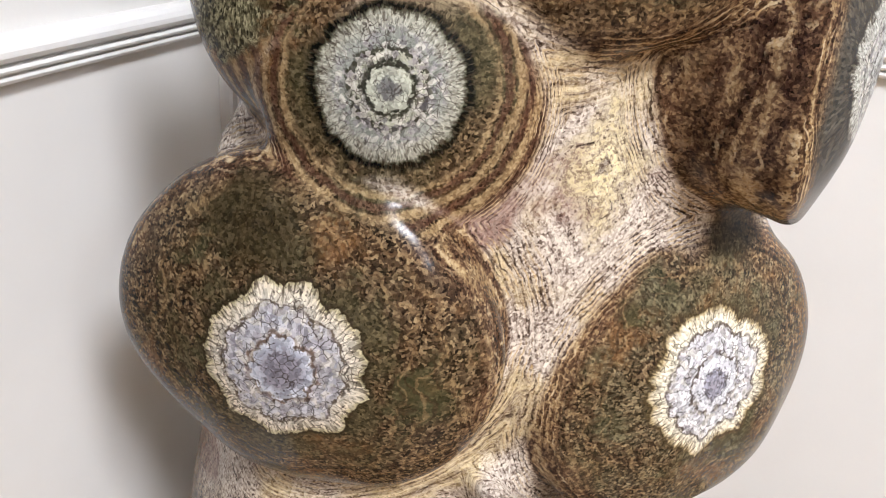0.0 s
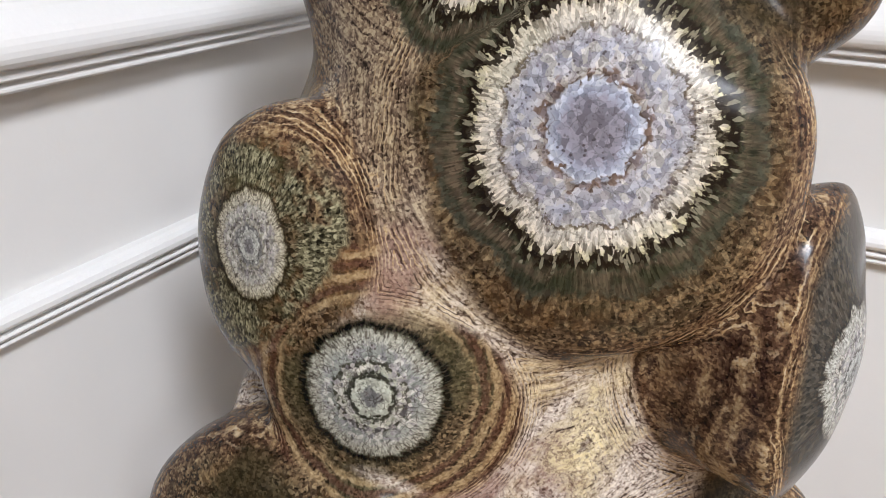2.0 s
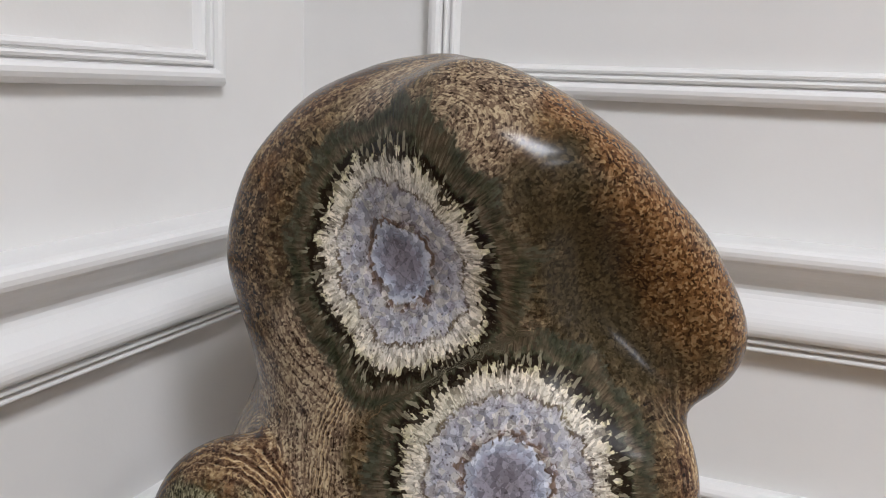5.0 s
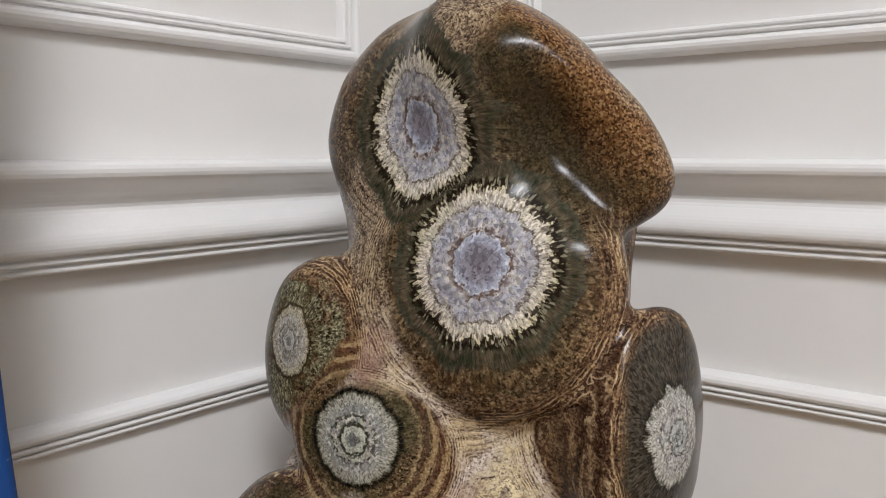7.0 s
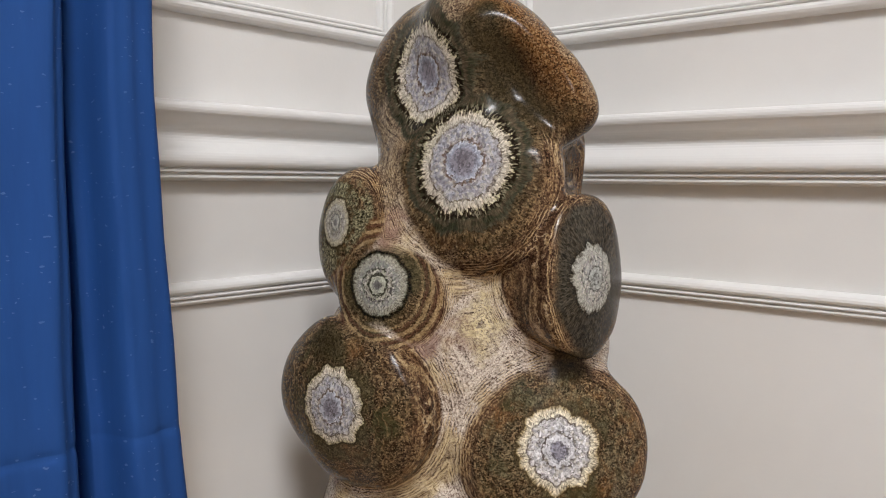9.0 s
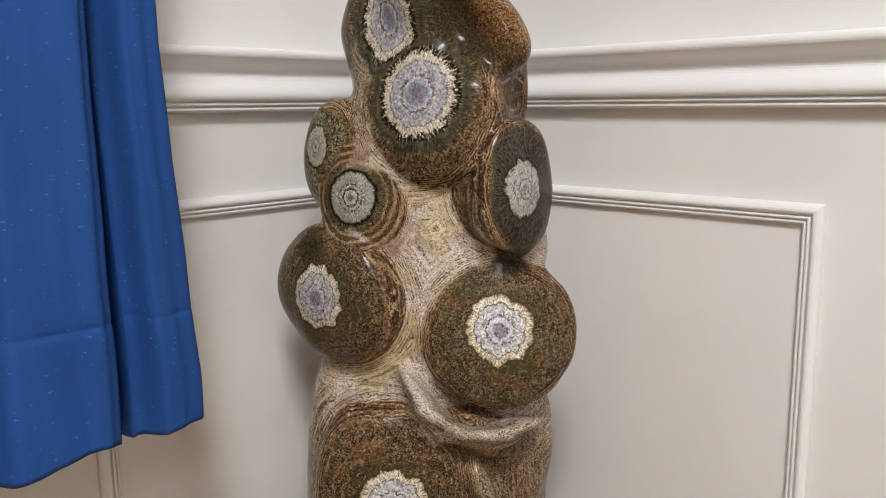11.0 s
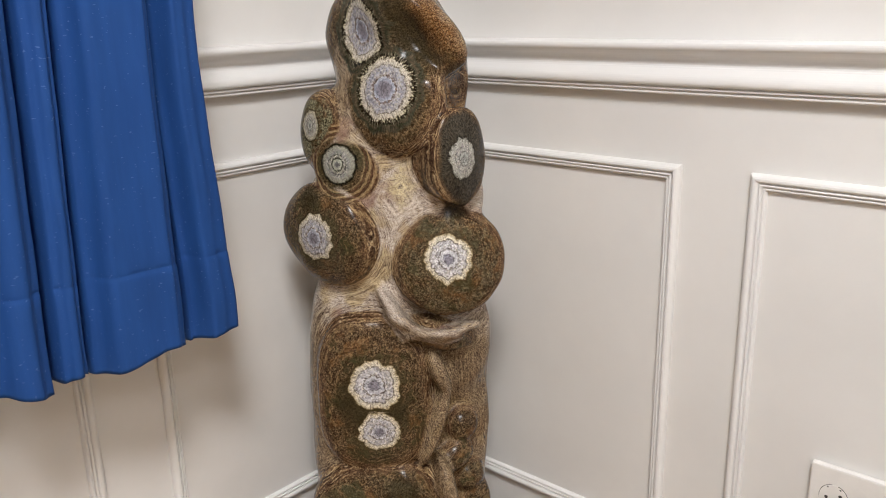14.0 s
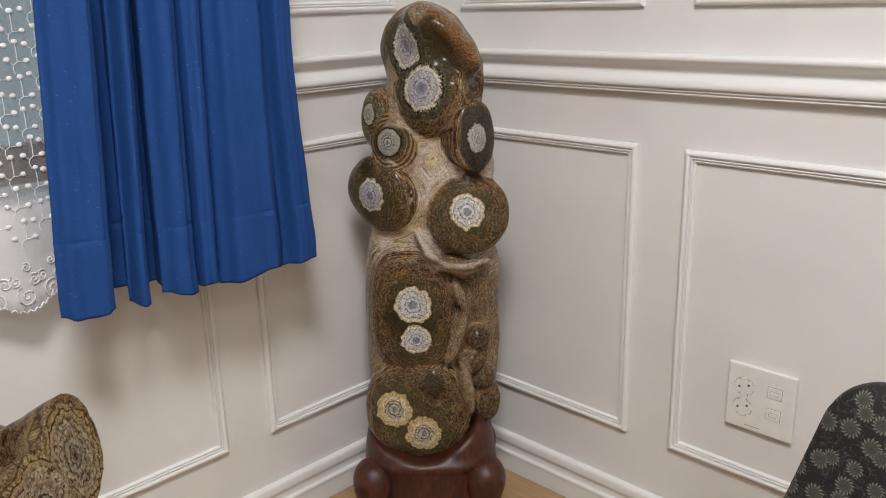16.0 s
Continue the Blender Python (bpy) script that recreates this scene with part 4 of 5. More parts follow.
# ---- carved wooden stand under the tall stone ----
def net_mesh(lobes, low, high, step, floor_cut=None):
    """One closed mesh in room axes from lobes given in u, w, z."""
    axes = [np.arange(a, b, step) for a, b in zip(low, high)]
    u, w, z = np.meshgrid(*axes, indexing="ij")
    field = None
    for lobe in lobes:
        d = lobe.distance(u, w, z)
        field = d if field is None else soft_min(field, d, lobe.blend)
    if floor_cut is not None:
        field = np.maximum(field, floor_cut - z)
    field = field + 0.0006 * ripple(u, w, z, 60, 8)
    verts, faces = surface_net(field, np.array(low), step)
    world = np.stack([(verts[:, 0] + verts[:, 1]) * HALF, (verts[:, 0] - verts[:, 1]) * HALF, verts[:, 2]], 1)
    return world, faces[:, ::-1]


def net_part(name, lobes, low, high, step, material, parent, label="", floor_cut=None):
    world, faces = net_mesh(lobes, low, high, step, floor_cut)
    me = mesh_from(name, (world - np.array(parent.location)).tolist(), faces.tolist(), smooth=True)
    me.materials.append(material)
    ob = new(name, me)
    ob.parent = parent
    return tagged(ob, label)


stand = new("wooden_stand")
stand.location = uwz(-0.022, 0.31, 0.0)
tagged(stand, "dark red-brown carved wooden stand with bulbous feet on the floor", "stand")


class Bowl(Lobe):
    """A rounded block whose rim dips in the middle of its front and rises to both sides."""

    def distance(self, u, w, z):
        rim = 0.166 + 0.062 * np.minimum(np.abs(u + 0.036) / 0.125, 1.15) ** 1.8 + 0.25 * np.maximum(u - 0.02, 0) + 0.004 * np.sin(u * 60)
        return -soft_min(-Lobe.distance(self, u, w, z), -(z - rim) * 0.75, 0.012)


net_part("collar", [
    Bowl((-0.021, 0.424, 0.120), 0, 0, 0.142, 0.150, 0.125, power=3.0, blend=0.02, square=2.6),
    Lobe((-0.021, 0.432, 0.160), 0, 10, 0.100, 0.012, 0.030, power=2.4, blend=0.016),
], (-0.22, 0.13, 0.02), (0.17, 0.46, 0.30), 0.0045, STAND, stand, "smooth collar that holds the stone")
for fu, fw in ((-0.140, 0.392), (0.094, 0.392), (-0.125, 0.235), (0.085, 0.235)):
    net_part("foot", [
        Lobe((fu, fw + 0.052, 0.122), 0, 0, 0.043, 0.046, 0.048, power=2.3, blend=0.01),
        Lobe((fu, fw + 0.042, 0.040), 0, 0, 0.034, 0.075, 0.038, power=2.6, blend=0.03),
    ], (fu - 0.065, fw - 0.07, -0.05), (fu + 0.065, fw + 0.07, 0.19), 0.005, STAND, stand, floor_cut=0.001)
part("foot_ring", box(bmesh.new(), -0.1, 0.1, -0.075, 0.075, 0.0, 0.05, 0.008), STAND, stand).rotation_euler = (0, 0, radians(45))


# ---- curtains and window ----
def glass_material():
    n = Nodes("window_glass")
    return n.finish((0.9, 0.95, 0.95), 0.03, Transmission_Weight=1.0, IOR=1.45)


def plain_material(name, colour, rough=0.5, amount=0.2, scale=40):
    n = Nodes(name)
    v = n.noise(n.place(), scale, 4, 0.6)
    c = n.mix(n.smooth(v, 0.3, 0.7), tuple(k * (1 - amount) for k in colour), tuple(min(k * (1 + amount), 0.95) for k in colour))
    return n.finish(c, n.math("MULTIPLY_ADD", v, 0.2, rough - 0.1), n.bump(v, 0.08, 0.0006))


GLASS = glass_material()
SASH = plain_material("brown_window_sash", (0.085, 0.06, 0.045), 0.4)
ALU = plain_material("grey_aluminium_frame", (0.33, 0.36, 0.38), 0.35, 0.08)


# An added sheet that glows by itself stands in for the view outside.
def backdrop_material():
    n = Nodes("glowing_backdrop")
    z = n.split(n.place())[2]
    v = n.noise(n.place(), 1.2, 3)
    c = n.mix(n.smooth(n.math("MULTIPLY_ADD", v, 0.3, z), 0.15, 0.45), (0.05, 0.045, 0.042), (0.12, 0.165, 0.18))
    n.put(n.bsdf.inputs["Emission Color"], c)
    n.bsdf.inputs["Emission Strength"].default_value = 1.0
    return n.finish((0.02, 0.02, 0.02), 0.9)


y0, y1, z0, z1 = WIN
window = new("window_1")
window.location = (-0.1, (y0 + y1) / 2, z0)
tagged(window, "window with brown sash behind the curtains", "window", kind="structure")


def framed(name, ya, yb, za, zb, xa, xb, wide, material, label=""):
    bm = bmesh.new()
    for a in ((ya, yb, za, za + wide), (ya, yb, zb - wide, zb), (ya, ya + wide, za + wide, zb - wide), (yb - wide, yb, za + wide, zb - wide)):
        box(bm, xa, xb, *a)
    bmesh.ops.translate(bm, verts=bm.verts, vec=-window.location)
    return part(name, bm, material, window, label)


framed("window_frame", y0, y1, z0, z1, -0.12, -0.03, 0.035, ALU, "grey outer frame")
mid_y = (y0 + y1) / 2
for ya, yb, xa in ((y0 + 0.036, mid_y + 0.03, -0.105), (mid_y - 0.03, y1 - 0.036, -0.07)):
    framed("sash", ya, yb, z0 + 0.036, z1 - 0.036, xa, xa + 0.03, 0.06, SASH, "brown sash")
    bm = box(bmesh.new(), xa + 0.012, xa + 0.017, ya + 0.061, yb - 0.061, z0 + 0.098, z1 - 0.098)
    bmesh.ops.translate(bm, verts=bm.verts, vec=-window.location)
    pane = part("pane", bm, GLASS, window)
    pane.visible_shadow = False
tagged(part("backdrop", box(bmesh.new(), -2.02, -2.0, -5.0, 2.0, -0.5, 4.0), backdrop_material(), None), "glowing grey-green backdrop sheet outside the window", kind="structure")

# Blue curtain: its ridges and valleys as (place along the wall, distance from the wall).
PLEATS = [(-0.918, 0.150), (-0.898, 0.174), (-0.862, 0.182), (-0.846, 0.174), (-0.846, 0.086), (-0.788, 0.084), (-0.814, 0.150), (-0.803, 0.180), (-0.790, 0.174), (-0.770, 0.086), (-0.732, 0.084), (-0.758, 0.160),
          (-0.728, 0.183), (-0.704, 0.168), (-0.698, 0.105), (-0.691, 0.165), (-0.676, 0.180), (-0.664, 0.160), (-0.658, 0.088), (-0.647, 0.150), (-0.622, 0.172), (-0.592, 0.178), (-0.566, 0.172), (-0.550, 0.166), (-0.553, 0.080),
          (-0.539, 0.074), (-0.533, 0.140), (-0.512, 0.168), (-0.482, 0.164), (-0.458, 0.116)]


def rounded_folds(points, steps):
    """A curve whose ridges and valleys are all rounded."""
    out = []
    for (y0, x0), (y1, x1) in zip(points, points[1:]):
        for s in range(steps):
            t = s / steps
            out.append((y0 + (y1 - y0) * (t + 0.07 * math.sin(2 * math.pi * t)), x0 + (x1 - x0) * (0.5 - 0.5 * math.cos(math.pi * t))))
    out.append(points[-1])
    return out


def hanging_cloth(name, curve, heights, shape, thick, material, label):
    """A two-sided cloth; shape(i, share, z) gives the shift of a point along the wall, out of it and up."""
    verts, faces = [], []
    n, m = len(curve), len(heights)
    for side in (0, 1):
        for j, z in enumerate(heights):
            for i, (y, x) in enumerate(curve):
                dy, dx, dz = shape(i / (n - 1), x, z, j)
                verts.append((x + dx + side * thick, y + dy, z + dz))
    for side in (0, 1):
        for j in range(m - 1):
            for i in range(n - 1):
                a = side * n * m + j * n + i
                quad = (a, a + 1, a + n + 1, a + n)
                faces.append(quad if side else quad[::-1])
    for i in range(n - 1):
        a, b = i, n * m + i
        faces.append((a, a + 1, b + 1, b))
        a, b = (m - 1) * n + i, n * m + (m - 1) * n + i
        faces.append((a, b, b + 1, a + 1))
    for j in range(m - 1):
        for i in (0, n - 1):
            a, b = j * n + i, n * m + j * n + i
            faces.append((a, b, b + n, a + n))
    base = Vector((0.15, sum(p[0] for p in curve) / n, heights[0]))
    verts = [tuple(Vector(v) - base) for v in verts]
    me = mesh_from(name, verts, faces, smooth=True)
    me.materials.append(material)
    bm = bmesh.new()
    bm.from_mesh(me)
    bmesh.ops.recalc_face_normals(bm, faces=bm.faces)
    bm.to_mesh(me)
    bm.free()
    ob = new(name, me)
    ob.location = base
    return tagged(ob, label)


HEM = 0.745


def blue_shape(share, x, z, j):
    sway = 0.006 * math.sin(7 * share + 2.1 * z) + 0.004 * math.sin(19 * share - 3 * z)
    open_up = (z - 0.64) * 0.012 * math.sin(9 * share)
    dip = -0.01 * (x - 0.14) * max(0.0, 1 - (z - 0.64) / 0.12) - 0.006 * math.sin(31 * share) * max(0.0, 1 - (z - 0.64) / 0.1)
    pinch = -0.0010 * math.exp(-(((z - HEM) / 0.003) ** 2)) * (1 + 0.6 * math.sin(160 * share)) + 0.0008 * max(0.0, min(1.0, (HEM - z) / 0.006))
    lean = (0.012 - 0.025 * min(max((z - 0.68) / 0.30, 0.0), 1.0)) * max(0.0, (share - 0.7) / 0.3)
    narrow = 0.034 * (1 - share) * (min(max((z - 0.66) / 0.45, 0.0), 1.0) - 0.55)
    tighter = (0.168 - x) * (0.10 * min(max((1.10 - z) / 0.42, 0.0), 1.0)) * (1.0 if share < 0.9 else 0.25)
    wrinkle = 0.0022 * math.sin(40 * share + 26 * z) * math.sin(17 * z + 5 * share) + 0.004 * math.sin(74 * share + 1.5 * z) * (1 if share < 0.93 else 0.3)
    return sway * 0.5 + lean + narrow - 0.006 * share, open_up + pinch + tighter + wrinkle, dip + 0.012 - 0.021 * share


heights = sorted({0.634, 0.639, *[0.65 + 0.012 * k for k in range(14)], HEM - 0.006, HEM - 0.003, HEM, HEM + 0.003, HEM + 0.006, *[0.83 + 0.05 * k for k in range(28)]})
blue = hanging_cloth("blue_curtain", rounded_folds(PLEATS, 9), heights, blue_shape, 0.0022, CURTAIN, "royal blue pleated cloth curtain with a stitched hem")
tagged(blue, category="curtain")


def sheer_material():
    n = Nodes("white_sheer_net")
    p = n.place()
    out = n.tree.nodes["Material Output"]
    clear = n.make("ShaderNodeBsdfTransparent").outputs[0]
    cloth = n.finish((0.82, 0.82, 0.84), 0.8)
    blend = n.make("ShaderNodeMixShader")
    net = n.noise(p, 900, 1)
    low = n.smooth(n.split(p)[2], 0.165, 0.135)
    n.put(blend.inputs[0], n.math("MULTIPLY_ADD", net, 0.22, n.math("MULTIPLY_ADD", low, 0.42, 0.0)))
    n.put(blend.inputs[1], clear)
    n.put(blend.inputs[2], n.bsdf.outputs[0])
    n.put(out.inputs[0], blend.outputs[0])
    return cloth


SHEER = sheer_material()
THREAD = plain_material("white_embroidery_thread", (0.84, 0.84, 0.85), 0.7, 0.05, 400)
LACE_X, LACE_LOW = 0.052, 0.655


def scallop(y):
    """How far the lower edge of the lace hangs below its straight hem."""
    return -0.020 * abs(math.sin((y + 0.905) * math.pi / 0.085)) ** 0.7 - 0.003 * math.cos(y * 600)


def lace_wave(y):
    return LACE_X + 0.012 * math.sin(y * 38.0)


lace_curve = [(-2.05 + 0.005 * k, lace_wave(-2.05 + 0.005 * k)) for k in range(245)]


def lace_shape(share, x, z, j):
    y = -2.05 + 0.005 * 244 * share
    return 0, 0, scallop(y) if j == 0 else 0.4 * scallop(y) if j == 1 else 0


lace = hanging_cloth("sheer_curtain", lace_curve, [LACE_LOW, LACE_LOW + 0.012, 0.70, 0.78, 0.9, 1.1, 1.4, 1.8, 2.2], lace_shape, 0.0008, SHEER,
                     "white sheer lace curtain with dots and a scalloped edge")
tagged(lace, category="curtain")


def tube(bm, points, radius, sides=5):
    """A thin round thread along points."""
    rings = []
    for k, p in enumerate(points):
        way = (points[min(k + 1, len(points) - 1)] - points[max(k - 1, 0)]).normalized()
        a = way.orthogonal().normalized()
        b = way.cross(a)
        rings.append([bm.verts.new(p + radius * (math.cos(t) * a + math.sin(t) * b)) for t in (2 * math.pi * s / sides for s in range(sides))])
    for r0, r1 in zip(rings, rings[1:]):
        for s in range(sides):
            bm.faces.new((r0[s], r0[(s + 1) % sides], r1[(s + 1) % sides], r1[s]))
    return bm


def on_lace(y, z):
    return Vector((lace_wave(y) + 0.0022, y, z)) - lace.location


rng = random.Random(5)
dots, twigs, swirls = bmesh.new(), bmesh.new(), bmesh.new()
for row in range(15):
    for col in range(13):
        y = -0.80 - 0.034 * col + rng.uniform(-0.003, 0.003)
        z = 0.752 + 0.047 * row + (0.0235 if col % 2 else 0) + rng.uniform(-0.003, 0.003)
        knots = [(0, 0.029, 0.0047), (-0.017, 0.004, 0.0046), (0.015, 0.001, 0.0043)]
        for dy, dz, r in knots:
            m = Matrix.Translation(on_lace(y + dy, z + dz)) @ Matrix.Diagonal((0.4, 1.05, 0.88, 1))
            bmesh.ops.create_icosphere(dots, subdivisions=2, radius=r * rng.uniform(0.92, 1.06), matrix=m)
        for line in (((0, 0.029), (0.0005, 0.014), (0, 0)), ((0.015, 0.001), (0.007, -0.0005), (0, 0), (-0.007, -0.004), (-0.011, -0.001), (-0.016, 0.004)),
                     ((-0.007, -0.004), (-0.0085, -0.010), (-0.006, -0.018))):
            tube(twigs, [on_lace(y + dy, z + dz) for dy, dz in line], 0.0006, 4)
for k in range(13):
    mid_y0 = -0.8625 - 0.0425 * k
    for turn_by, size, dy, dz in ((1, 0.017, 0.0, 0.010), (-1, 0.011, 0.014, 0.034), (1, 0.010, -0.014, 0.036), (-1, 0.008, 0.004, 0.056)):
        pts = []
        for s in range(26):
            a, rr = turn_by * s * 0.42 + k, size * (1 - s / 27)
            pts.append(on_lace(mid_y0 + dy + rr * math.cos(a), LACE_LOW - 0.004 + dz + rr * math.sin(a)))
        tube(swirls, pts, 0.0012, 4)
edge = [on_lace(-0.80 - 0.003 * k, LACE_LOW + scallop(-0.80 - 0.003 * k) + 0.0015) for k in range(180)]
tube(swirls, edge, 0.0015, 5)
tagged(part("embroidered_dots", dots, THREAD, lace, "raised white dots", smooth=True), kind="stuff")
tagged(part("embroidered_net", twigs, THREAD, lace, "thin white stitched branches"), kind="stuff")
tagged(part("embroidered_edge", swirls, THREAD, lace, "white swirls along the scalloped edge", smooth=True), kind="stuff")

rail_ob = part("curtain_rail", box(bmesh.new(), 0.03, 0.19, -2.1, -0.44, 2.2, 2.235, 0.006), ALU, None)
tagged(rail_ob, "grey metal curtain rail above the window", "curtain rail")


# ---- socket plate on the right wall ----
PLASTIC = plain_material("ivory_white_plastic", (0.74, 0.72, 0.69), 0.35, 0.03)
DARK = plain_material("dark_gap", (0.03, 0.028, 0.026), 0.6, 0.1)
GREY_GAP = plain_material("grey_seam", (0.26, 0.25, 0.24), 0.6, 0.05)
socket = new("wall_socket")
socket.location = (0.825, 0.0, 0.382)
tagged(socket, "off-white wall plate with two round sockets and two data ports", "wall socket")
part("plate", box(bmesh.new(), -0.0615, 0.0615, -0.0105, -0.0005, -0.062, 0.062, 0.0025), PLASTIC, socket)


def disc(bm, cx, cz, r0, r1, y_front, y_back, sides=40, start=0.0, stop=360.0):
    """A flat ring (or disc, with r0 = 0) standing on the plate; it may be an arc."""
    n = max(3, int(sides * (stop - start) / 360))
    angles = [radians(start + (stop - start) * k / n) for k in range(n + 1)]
    for a, b in zip(angles, angles[1:]):
        def at(r, t, y):
            return bm.verts.new((cx + r * math.cos(t), y, cz + r * math.sin(t)))
        f = [at(r1, a, y_front), at(r1, b, y_front), at(max(r0, 1e-5), b, y_front), at(max(r0, 1e-5), a, y_front)]
        g = [at(r1, a, y_back), at(r1, b, y_back), at(max(r0, 1e-5), b, y_back), at(max(r0, 1e-5), a, y_back)]
        bm.faces.new(f)
        for i in range(4):
            bm.faces.new((f[i], f[(i + 1) % 4], g[(i + 1) % 4], g[i]))
    return bm


for cz in (0.0205, -0.0195):
    cx = -0.030 - (0.0005 if cz < 0 else 0)
    face = part("socket_face", disc(bmesh.new(), cx, cz, 0, 0.0175, -0.0117, -0.0100), PLASTIC, socket)
    seam = bmesh.new()
    for start, stop in ((20, 75), (100, 195), (205, 300), (315, 350)):
        disc(seam, cx, cz, 0.0174, 0.0182, -0.0109, -0.0104, 60, start, stop)
    part("seam", seam, DARK, face)
    for dx, dz in ((-0.0085, -0.0015), (0.0085, 0.0045)):
        part("pin_hole", disc(bmesh.new(), cx + dx, cz + dz, 0, 0.0022, -0.0120, -0.0116, 16), DARK, face)
    for ang in (60, 120, 240, 300):
        part("notch", disc(bmesh.new(), cx + 0.0158 * math.cos(radians(ang)), cz + 0.0158 * math.sin(radians(ang)), 0, 0.0011, -0.0120, -0.0116, 10), DARK, face)
for cz in (0.024, -0.0175):
    port = part("data_port", box(bmesh.new(), 0.0135, 0.0385, -0.0125, -0.0100, cz - 0.010, cz + 0.010, 0.001), PLASTIC, socket)
    part("seam", box(bmesh.new(), 0.0127, 0.0393, -0.0108, -0.0102, cz - 0.0108, cz + 0.0108), GREY_GAP, port)
    part("shutter", box(bmesh.new(), 0.0195, 0.0325, -0.0132, -0.0124, cz - 0.0035, cz + 0.0035, 0.0004), PLASTIC, port)
    part("shutter_gap", box(bmesh.new(), 0.0190, 0.0330, -0.0128, -0.0124, cz - 0.0041, cz + 0.0041), GREY_GAP, port)
part("blank_insert", box(bmesh.new(), 0.0130, 0.0390, -0.0112, -0.0100, -0.0064, 0.0129, 0.0005), PLASTIC, socket)
part("printed_bar", box(bmesh.new(), -0.024, 0.004, -0.0108, -0.0104, -0.0535, -0.0522), GREY_GAP, socket, "unreadable small print")


# ---- second stone, low beside the window ----
WING = np.array([-0.509, 0.884, 0.484])
WING_LOBES = [
    Slab(tuple(WING), 80, 12, [(0.0, 0.0, 0.060, 0.088, 12), (-0.088, -0.032, 0.086, 0.078, 0)], 0.19, 0.36),
    Lobe(tuple(WING + (-0.100, -0.03, -0.055)), 74, 0, 0.075, 0.068, 0.060, power=3.0, blend=0.02, kind="core"),
    Lobe(tuple(WING + (-0.155, 0.010, 0.020)), 20, 20, 0.030, 0.055, 0.030, power=2.3, blend=0.012, kind="core"),
]
WING_EYES = [
    (tuple(WING + (-0.001, 0.0, -0.004)), 0, 0.057, 0.083, RINGS),
    (tuple(WING + (-0.015, 0.086, -0.030)), 0, 0.082, 0.074, RINGS),
]
wing_stone = build_stone("ornamental_stone", WING_LOBES, WING_EYES, (-0.80, 0.70, 0.36), (-0.42, 1.09, 0.64), 0.0032, None,
                         "brown stone with two polished ringed faces on a wooden stand", material=RING_STONE)
wing_stand = new("wooden_stand")
wing_stand.location = uwz(-0.60, 0.895, 0.0)
tagged(wing_stand, "dark wooden pedestal under the smaller stone", "stand")
net_part("pedestal", [Lobe((-0.60, 0.965, 0.18), 0, 0, 0.07, 0.20, 0.07, power=4, blend=0.02)], (-0.70, 0.80, -0.04), (-0.51, 0.99, 0.42), 0.006, STAND, wing_stand, floor_cut=0.001)
net_part("top_plate", [Lobe((-0.60, 0.975, 0.385), 0, 0, 0.080, 0.026, 0.080, power=5, blend=0.02)], (-0.70, 0.79, 0.34), (-0.50, 0.99, 0.43), 0.005, STAND, wing_stand)


# ---- chair with floral cloth ----
def floral_material():
    """Dark cloth with pale grey many-petalled flowers and leaves."""
    n = Nodes("dark_floral_cloth")
    p = n.place()
    x, y, z = n.split(p)
    flat = n.join(x, z, 0.0)
    node = n.make("ShaderNodeTexVoronoi")
    n.put(node.inputs["Vector"], flat)
    node.voronoi_dimensions = "2D"
    n.put(node.inputs["Scale"], 36.0)
    n.put(node.inputs["Randomness"], 0.9)
    off = n.vec("SUBTRACT", flat, node.outputs["Position"])
    ox, oz, _ = n.split(off)
    far = n.vec("LENGTH", off)
    angle = n.math("ARCTAN2", oz, ox)
    size = n.math("MULTIPLY_ADD", n.split(node.outputs["Color"])[0], 0.004, 0.0095)
    petals = n.math("MULTIPLY_ADD", n.math("ABSOLUTE", n.math("SINE", n.math("MULTIPLY", angle, 7.0))), 0.30, 0.75)
    share = n.math("DIVIDE", far, n.math("MULTIPLY", size, petals))
    flower = n.smooth(share, 1.05, 0.92)
    ring = n.math("MULTIPLY_ADD", n.math("SINE", n.math("MULTIPLY", angle, 14.0)), 0.5, 0.5)
    leaf_at = n.noise(flat, 75, 2, 0.5, 0.8)
    leaf = n.smooth(n.math("ABSOLUTE", n.math("SUBTRACT", leaf_at, 0.5)), 0.022, 0.010)
    weave = n.noise(p, 900, 2)
    ground = n.mix(weave, (0.004, 0.0034, 0.003), (0.010, 0.0085, 0.0078))
    pale = n.mix(n.math("MULTIPLY", n.smooth(ring, 0.2, 0.7), n.smooth(share, 0.62, 0.85)), n.mix(n.noise(p, 160, 3), (0.030, 0.029, 0.024), (0.085, 0.080, 0.066)), (0.21, 0.20, 0.165))
    pale = n.mix(n.smooth(share, 0.12, 0.06), pale, (0.02, 0.018, 0.016))
    colour = n.mix(n.math("MULTIPLY", leaf, 0.45), ground, (0.11, 0.105, 0.09))
    colour = n.mix(n.math("MULTIPLY", flower, 0.8), colour, pale)
    return n.finish(colour, 0.7, n.bump(weave, 0.2, 0.0004))


FLORAL = floral_material()
CHAIR_LEG = plain_material("black_metal", (0.02, 0.02, 0.02), 0.35, 0.2)


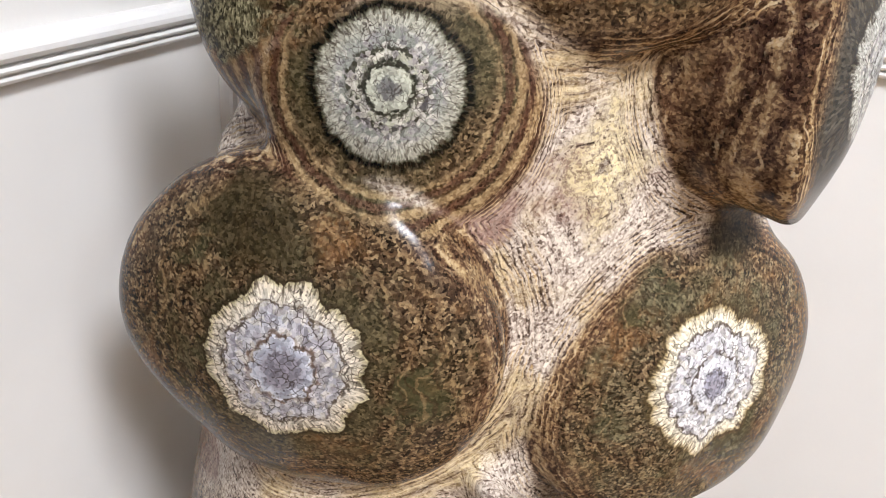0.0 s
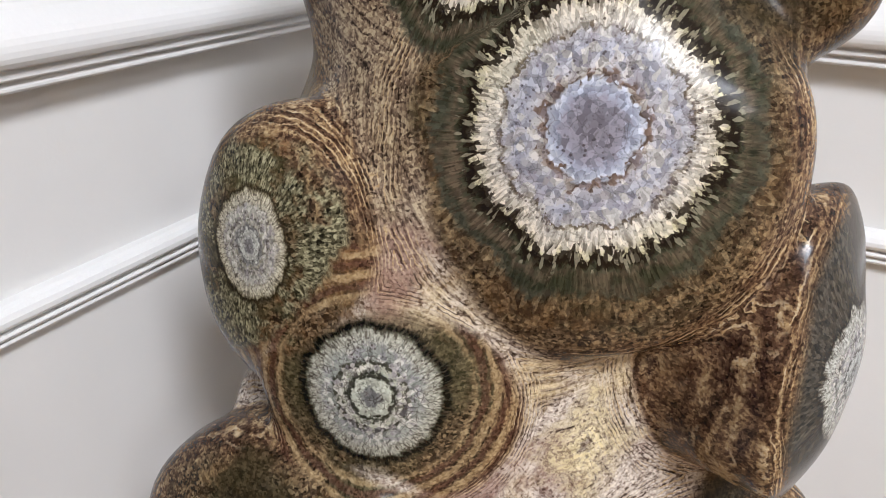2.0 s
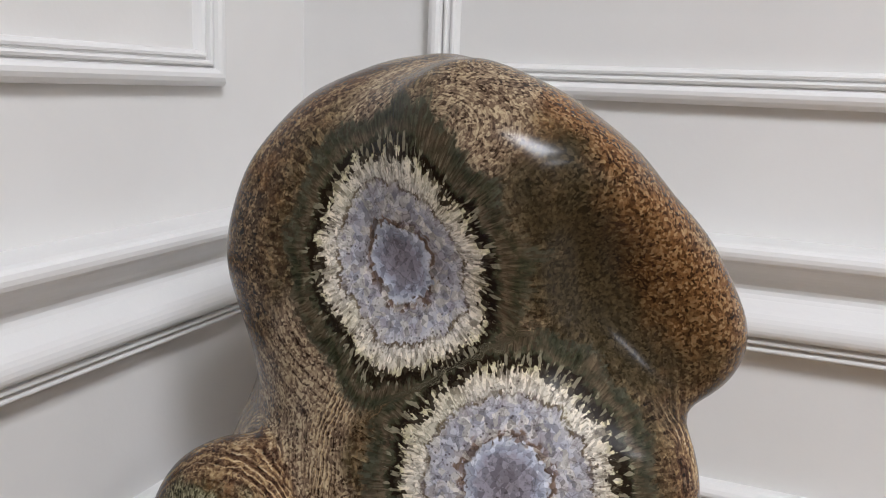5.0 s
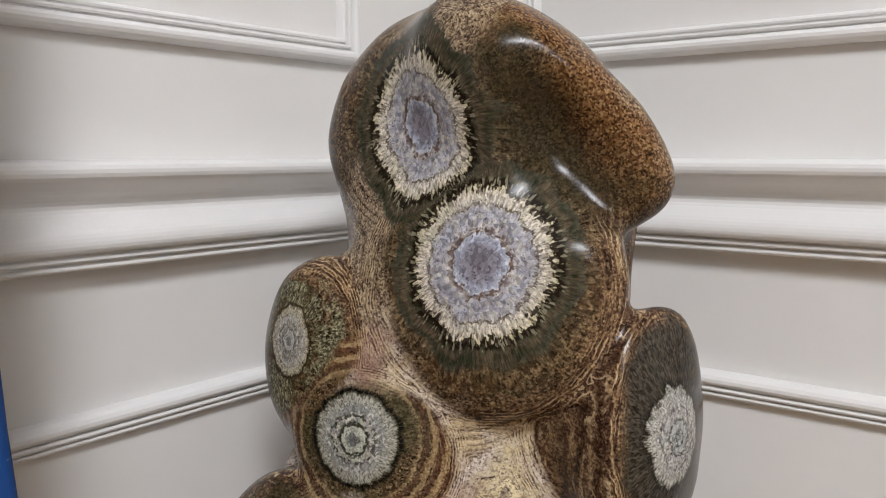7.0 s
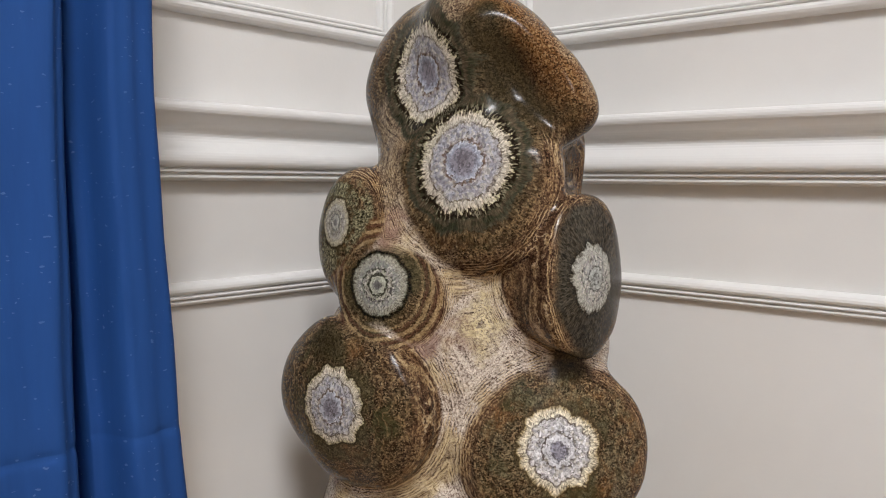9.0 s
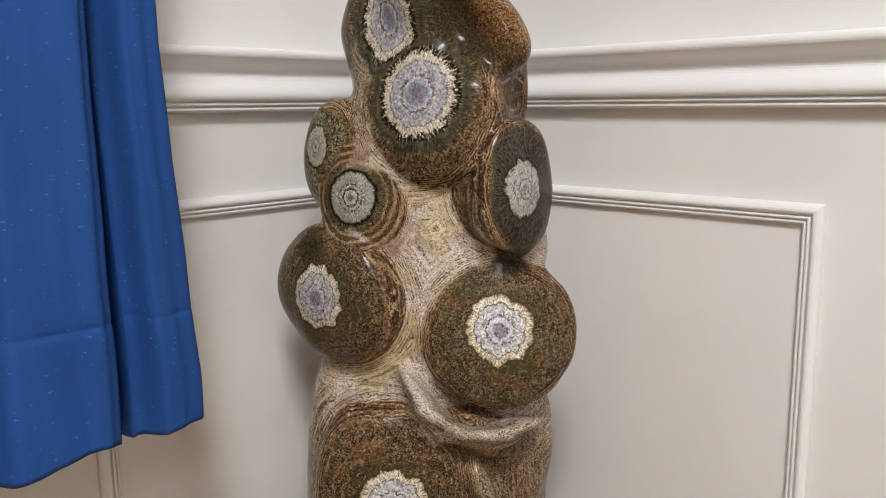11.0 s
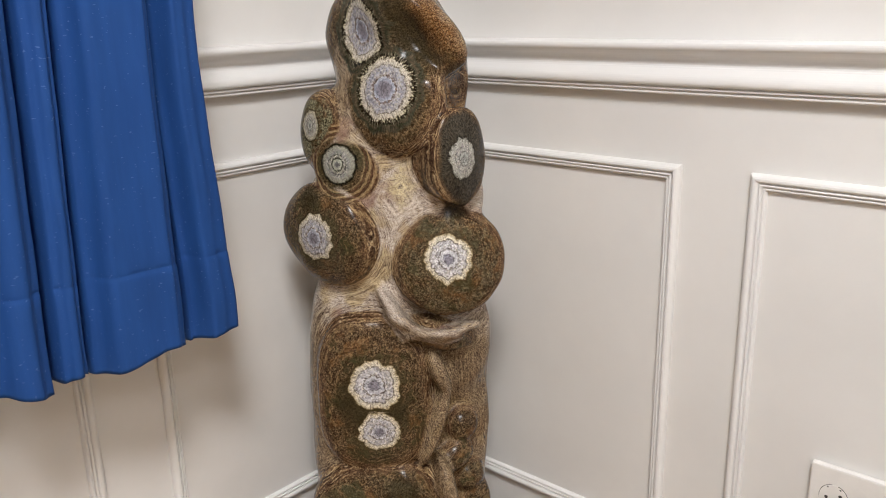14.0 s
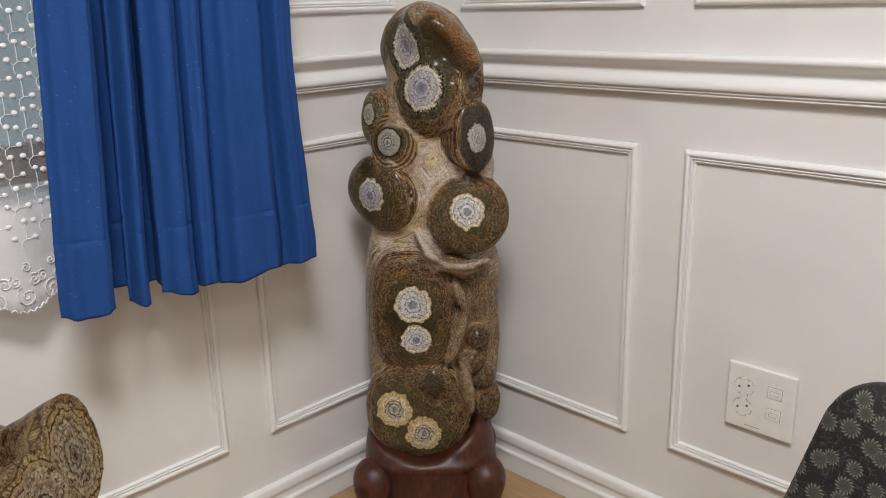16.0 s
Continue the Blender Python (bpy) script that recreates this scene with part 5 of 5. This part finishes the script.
def rounded_panel(width, height, thick, radius, taper, bulge):
    """An upright cushion: rounded corners, edges rolled over, wider below by taper."""
    bm = bmesh.new()
    n = 10
    outline = []
    for cx, cz, a0 in ((width / 2 - radius, height - radius, 0), (-width / 2 + radius, height - radius, 90), (-width / 2 + radius * 0.4, radius * 0.4, 180), (width / 2 - radius * 0.4, radius * 0.4, 270)):
        r = radius if cz > height / 2 else radius * 0.4
        for k in range(n + 1):
            a = radians(a0 + 90 * k / n)
            outline.append((cx + r * math.cos(a), cz + r * math.sin(a)))
    levels = [(0.80, -0.5), (0.94, -0.46), (0.985, -0.32), (1.0, 0.0), (0.985, 0.32), (0.94, 0.46), (0.80, 0.5)]
    rings = []
    for s, d in levels:
        ring = []
        for px, pz in outline:
            qx, qz = px * s, height / 2 + (pz - height / 2) * s
            ring.append(bm.verts.new((qx * (1 + taper * (1 - qz / height)), d * thick, qz)))
        rings.append(ring)
    m = len(outline)
    for r0, r1 in zip(rings, rings[1:]):
        for k in range(m):
            bm.faces.new((r0[k], r0[(k + 1) % m], r1[(k + 1) % m], r1[k]))
    for ring, d in ((rings[0], -1), (rings[-1], 1)):
        mid = bm.verts.new((0, d * (thick / 2 + bulge), height / 2))
        for k in range(m):
            bm.faces.new((ring[k], ring[(k + 1) % m], mid))
    return bm


chair = new("upholstered_chair")
chair.matrix_world = pose(1.243, -0.63, -0.0, 0, 0, 176)
tagged(chair, "chair upholstered in dark cloth with pale flowers", "chair")
back = part("backrest", rounded_panel(0.36, 0.44, 0.055, 0.055, 0.60, 0.004), FLORAL, chair, smooth=True)
back.location, back.rotation_euler = (0.012, -0.20, 0.206), (radians(8), 0, 0)
seat = part("seat", rounded_panel(0.46, 0.44, 0.08, 0.06, 0.0, 0.004), FLORAL, chair, smooth=True)
seat.location, seat.rotation_euler = (0, 0.24, 0.40), (radians(90), 0, 0)
for lx, ly in ((-0.18, -0.15), (0.18, -0.15), (-0.18, 0.2), (0.18, 0.2)):
    part("leg", tube(bmesh.new(), [Vector((lx * 1.15, ly * 1.1, 0.0)), Vector((lx, ly, 0.37))], 0.013, 12), CHAIR_LEG, chair, smooth=True)

# ---- ceiling lamps that light the room; the second is an added fill ----
def lamp_glow_material():
    n = Nodes("lamp_diffuser")
    n.put(n.bsdf.inputs["Emission Color"], (1.0, 0.97, 0.93, 1))
    n.bsdf.inputs["Emission Strength"].default_value = 2.0
    return n.finish((0.85, 0.85, 0.83), 0.5)


LAMP_FACE = lamp_glow_material()
for lx, ly, lz in (LAMP_A, FILL_LAMP):
    lamp = new("unseen_ceiling_light")
    lamp.location = (lx, ly, ROOM_Z)
    tagged(lamp, "unseen square white ceiling light; the second is an added fill", "ceiling light", "ceiling lights")
    part("diffuser", box(bmesh.new(), -0.28, 0.28, -0.28, 0.28, -0.018, -0.004, 0.004), LAMP_FACE, lamp)
    rim = bmesh.new()
    for a in ((-0.30, 0.30, -0.30, -0.282), (-0.30, 0.30, 0.282, 0.30), (-0.30, -0.282, -0.282, 0.282), (0.282, 0.30, -0.282, 0.282)):
        box(rim, *a, -0.024, 0.0)
    part("frame", rim, TRIM, lamp)
